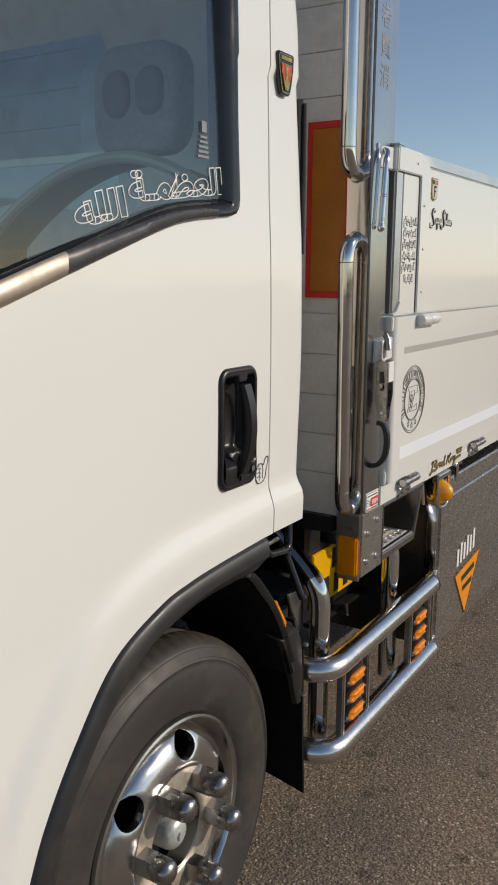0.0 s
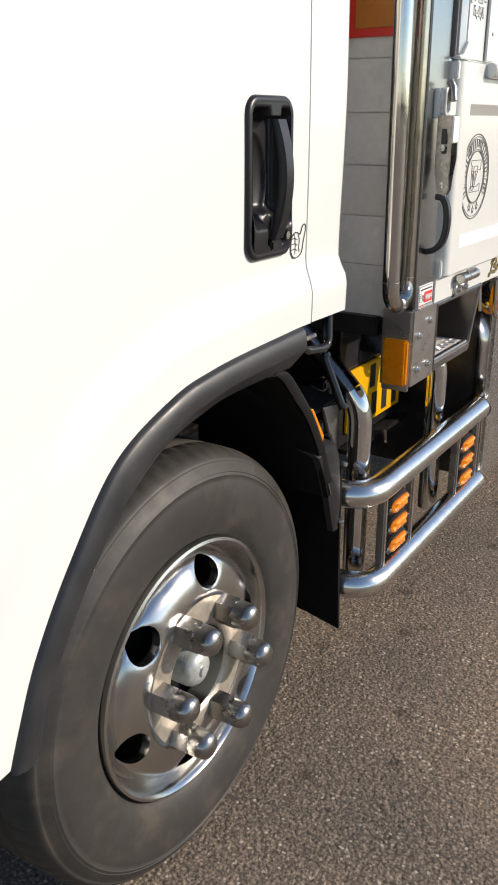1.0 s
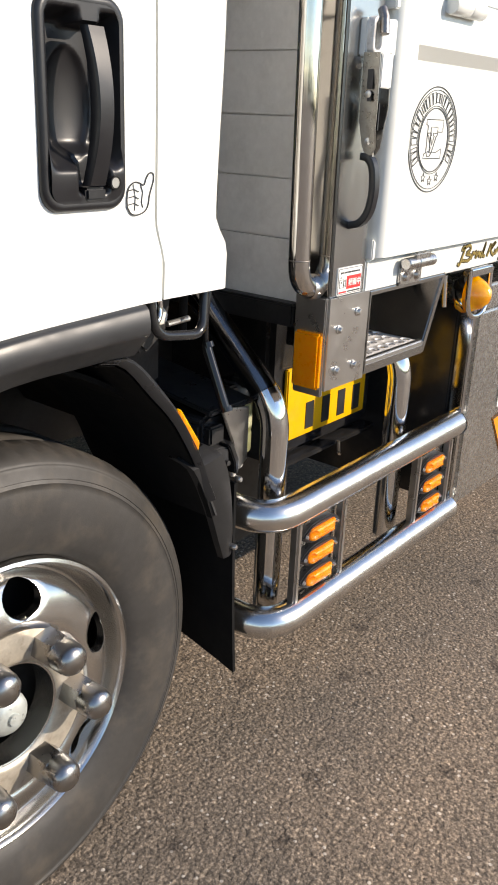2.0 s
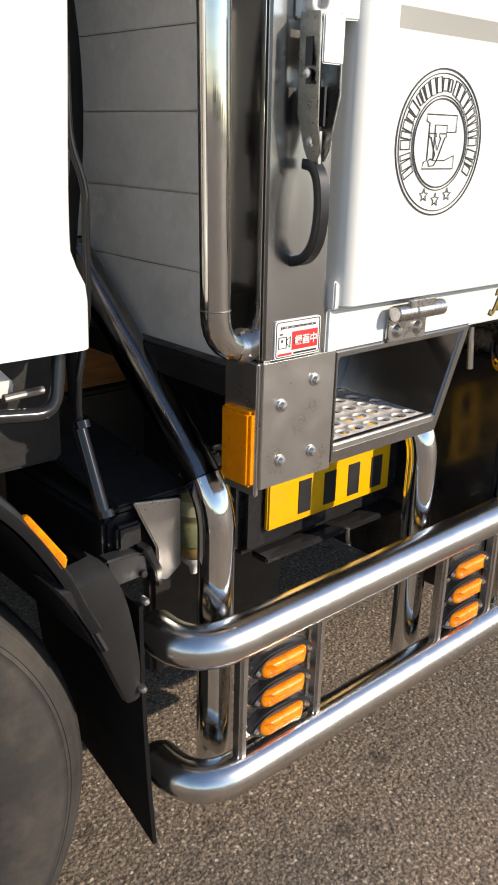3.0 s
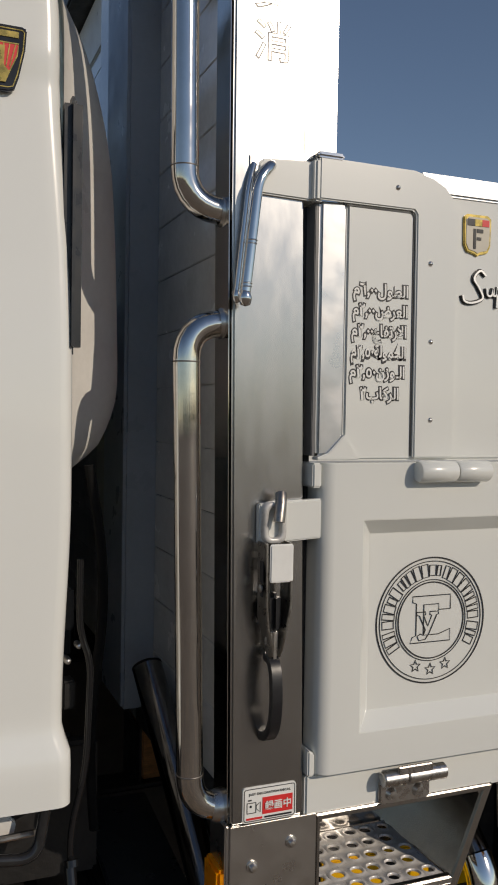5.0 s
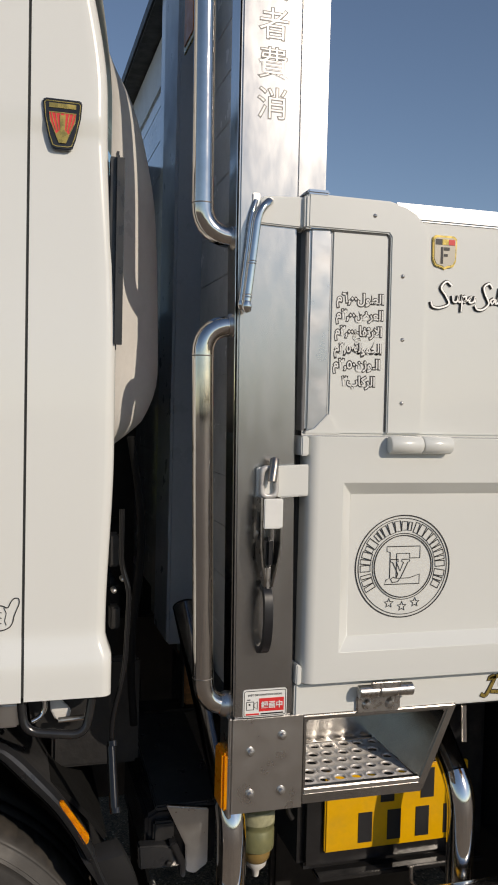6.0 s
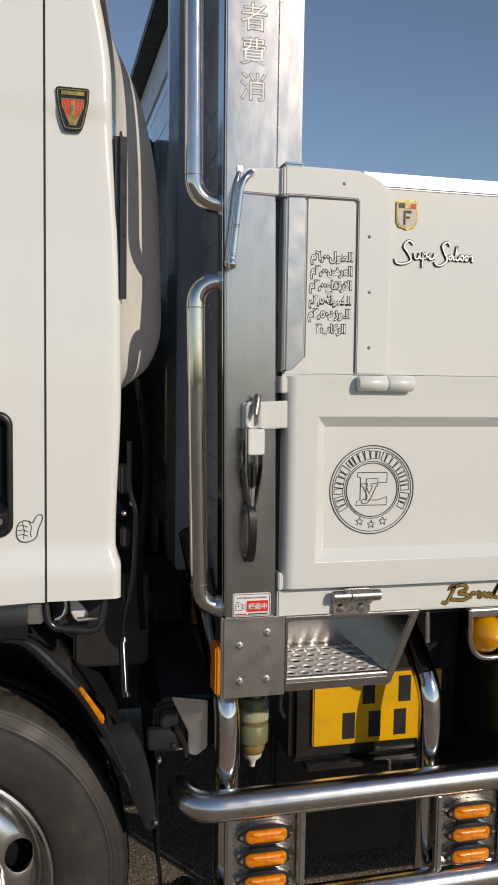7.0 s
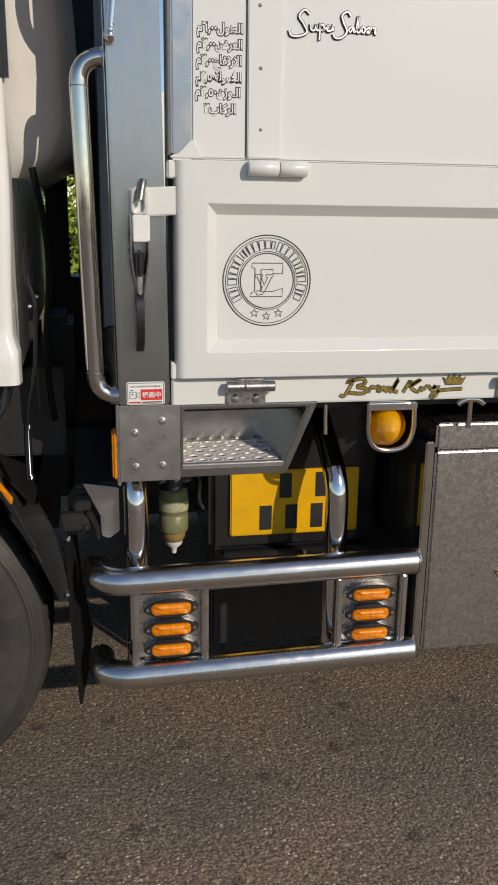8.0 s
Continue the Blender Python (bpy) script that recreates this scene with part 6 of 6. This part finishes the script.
part("heat_shield", prism([(1.734, 0.766), (1.782, 0.758), (1.811, 0.753), (1.811, 0.652), (1.788, 0.636), (1.772, 0.642), (1.770, 0.690)], 0.155, 0.162, 0.002), material("dull_shield_metal", (0.56, 0.55, 0.53), 0.33, 1.0, vary=0.06, scale=20.0, rough_vary=0.06), truck, "bare metal shield plate")
part("tray_bracket", prism([(1.684, 0.702), (1.728, 0.700), (1.745, 0.694), (1.748, 0.662), (1.686, 0.660)], 0.145, 0.17, 0.003), PLASTIC, truck, "black tray bracket")
part("tray_arm", prism([(1.738, 0.702), (1.750, 0.706), (1.768, 0.668), (1.768, 0.640), (1.760, 0.640), (1.757, 0.664), (1.745, 0.690)], 0.140, 0.168, 0.002), GLOSS_BLACK, truck, "black angled arm beside the tray")
part("terminal_block", box(1.712, 1.750, 0.160, 0.21, 0.700, 0.735, 0.004), CHASSIS, truck, "black terminal block")
part("bracket_bolt", lathe([(0.0001, 0.138), (0.005, 0.139), (0.006, 0.146)], 10, (1.738, 0, 0.668)), CHASSIS, truck)
part("chassis_rail", box(0.5, 4.2, 0.56, 0.64, 0.60, 0.786, 0.006), CHASSIS, truck, "black chassis rail")
part("chassis_rail", box(0.5, 4.2, 1.36, 1.44, 0.60, 0.80, 0.006), CHASSIS, truck, "far black chassis rail")
part("timber_bearer", box(1.850, 4.2, 0.580, 0.70, 0.788, 0.884, 0.004), WOOD, truck, "bare timber bearer under the body")
part("timber_plate", box(1.8445, 1.8485, 0.575, 0.705, 0.70, 0.89, 0.001), CHASSIS, truck, "black plate over the timber end")
part("packing_block", box(1.852, 1.93, 0.592, 0.69, 0.885, 0.944, 0.003), GREY_WALL, truck, "pale grey packing block on the timber")
part("cross_member", box(1.835, 1.89, 0.09, 0.575, 0.905, 0.945, 0.004), CHASSIS, truck, "black cross member")
part("body_deck", box(1.87, 4.3, 0.05, 2.10, 0.945, 0.99, 0.004), CHASSIS, truck, "dark underside deck of the cargo body")
part("far_side_board", box(1.87, 4.3, 2.08, 2.11, 0.97, 1.80, 0.004), PANEL_WHITE, truck, "white far side board")
# unseen box, added to stop sky light coming under the truck
part("far_storage", box(1.9, 4.1, 1.62, 2.08, 0.34, 0.9, 0.01), CHASSIS, truck, "unseen dark box added to block light from the far side")
part("engine", box(0.9, 1.66, 0.62, 1.35, 0.42, 0.98, 0.05), CHASSIS, truck, "dark engine and gearbox block")
part("rail_bolts", lathe([(0.0001, 0.548), (0.012, 0.550), (0.013, 0.56)], 10, (1.80, 0, 0.74)), STEEL_FLAT, truck)
part("axle", tube([(WX, 0.30, WZ), (WX, 1.75, WZ)], 0.05, 16), CHASSIS, truck, "front axle")
far_wheel = lathe([(0.0001, 1.80), (0.24, 1.80), (0.26, 1.83), (0.38, 1.82), (0.402, 1.78), (0.402, 1.64), (0.38, 1.60), (0.25, 1.62), (0.0001, 1.64)], 48, (WX, 0, WZ - 0.005))
part("far_tyre", far_wheel, RUBBER, truck, "black far front tyre")
for x, y, z in ((1.79, 0.555, 0.76), (1.82, 0.555, 0.765), (1.83, 0.555, 0.70), (1.85, 0.555, 0.66)):
    part("rail_bolt", lathe([(0.0001, -0.012), (0.008, -0.010), (0.009, 0.004)], 10, (x, y, z)), STEEL_FLAT, truck)

# front wall planks: separate boards with open joints
joints = [0.942] + [1.0485 + 0.0975 * k for k in range(15)]
for z0, z1 in zip(joints, joints[1:]):
    for y0, y1 in ((0.062, 0.545), (0.862, 2.09)):
        part("plank", box(1.860, 1.8675, y0, y1, z0 + 0.0008, z1 - 0.0008, 0.0012), GREY_WALL, wall, "", 40)

# ---- far row of trees across the yard, mirrored in the steel ----
rnd = random.Random(9)
wood = bmesh.new()
for k in range(5200):
    x = rnd.uniform(-70, 110)
    top = 2.2 + 0.5 * math.sin(x * 0.31) + 0.4 * math.sin(x * 0.83 + 1)
    c = Vector((x, -62 + rnd.uniform(-2, 2), rnd.uniform(0.0, 1.0) * max(1.2, top)))
    m = Euler((rnd.uniform(0, 3), rnd.uniform(0, 3), rnd.uniform(0, 6))).to_matrix()
    l = rnd.uniform(0.35, 0.8)
    wood.faces.new([wood.verts.new(c + m @ Vector(p)) for p in ((-l, 0, 0), (0, -l * 0.6, 0.1), (l, 0, 0), (0, l * 0.6, 0.1))])
woods = part("far_trees", wood, LEAF_DARK, None, "", 0)
tagged(woods, "distant row of dark green trees across the yard", "trees", kind="stuff")

# ---- hedge beyond the truck, glimpsed between cab and body ----
hedge = new("hedge")
hedge.location = (1.9, 10.0, 0)
tagged(hedge, "sunlit yellow-green leafy hedge beyond the truck", "hedge")
rnd = random.Random(4)
for x in (1.0, 1.7, 2.4, 3.1):
    part("trunk", tube([(x, 10.0, 0), (x + 0.03, 10.02, 0.5), (x - 0.03, 9.98, 1.3)], 0.03, 8), BARK, hedge)
lv = bmesh.new()
for k in range(5200):
    x, hgt = rnd.uniform(0.5, 3.6), rnd.uniform(0.05, 1.9 + 0.15 * math.sin(k))
    c = Vector((x, 10.0 + rnd.uniform(-0.35, 0.35) * (1.0 - 0.3 * hgt / 2), hgt))
    m = Euler((rnd.uniform(0.6, 2.4), rnd.uniform(-0.8, 0.8), rnd.uniform(0, 6))).to_matrix()
    l = rnd.uniform(0.05, 0.10)
    lv.faces.new([lv.verts.new(c + m @ Vector(q)) for q in ((-l, 0, 0), (0, -l * 0.45, l * 0.1), (l, 0, 0), (0, l * 0.45, l * 0.1))])
part("crown", lv, LEAF, hedge, "", 0)
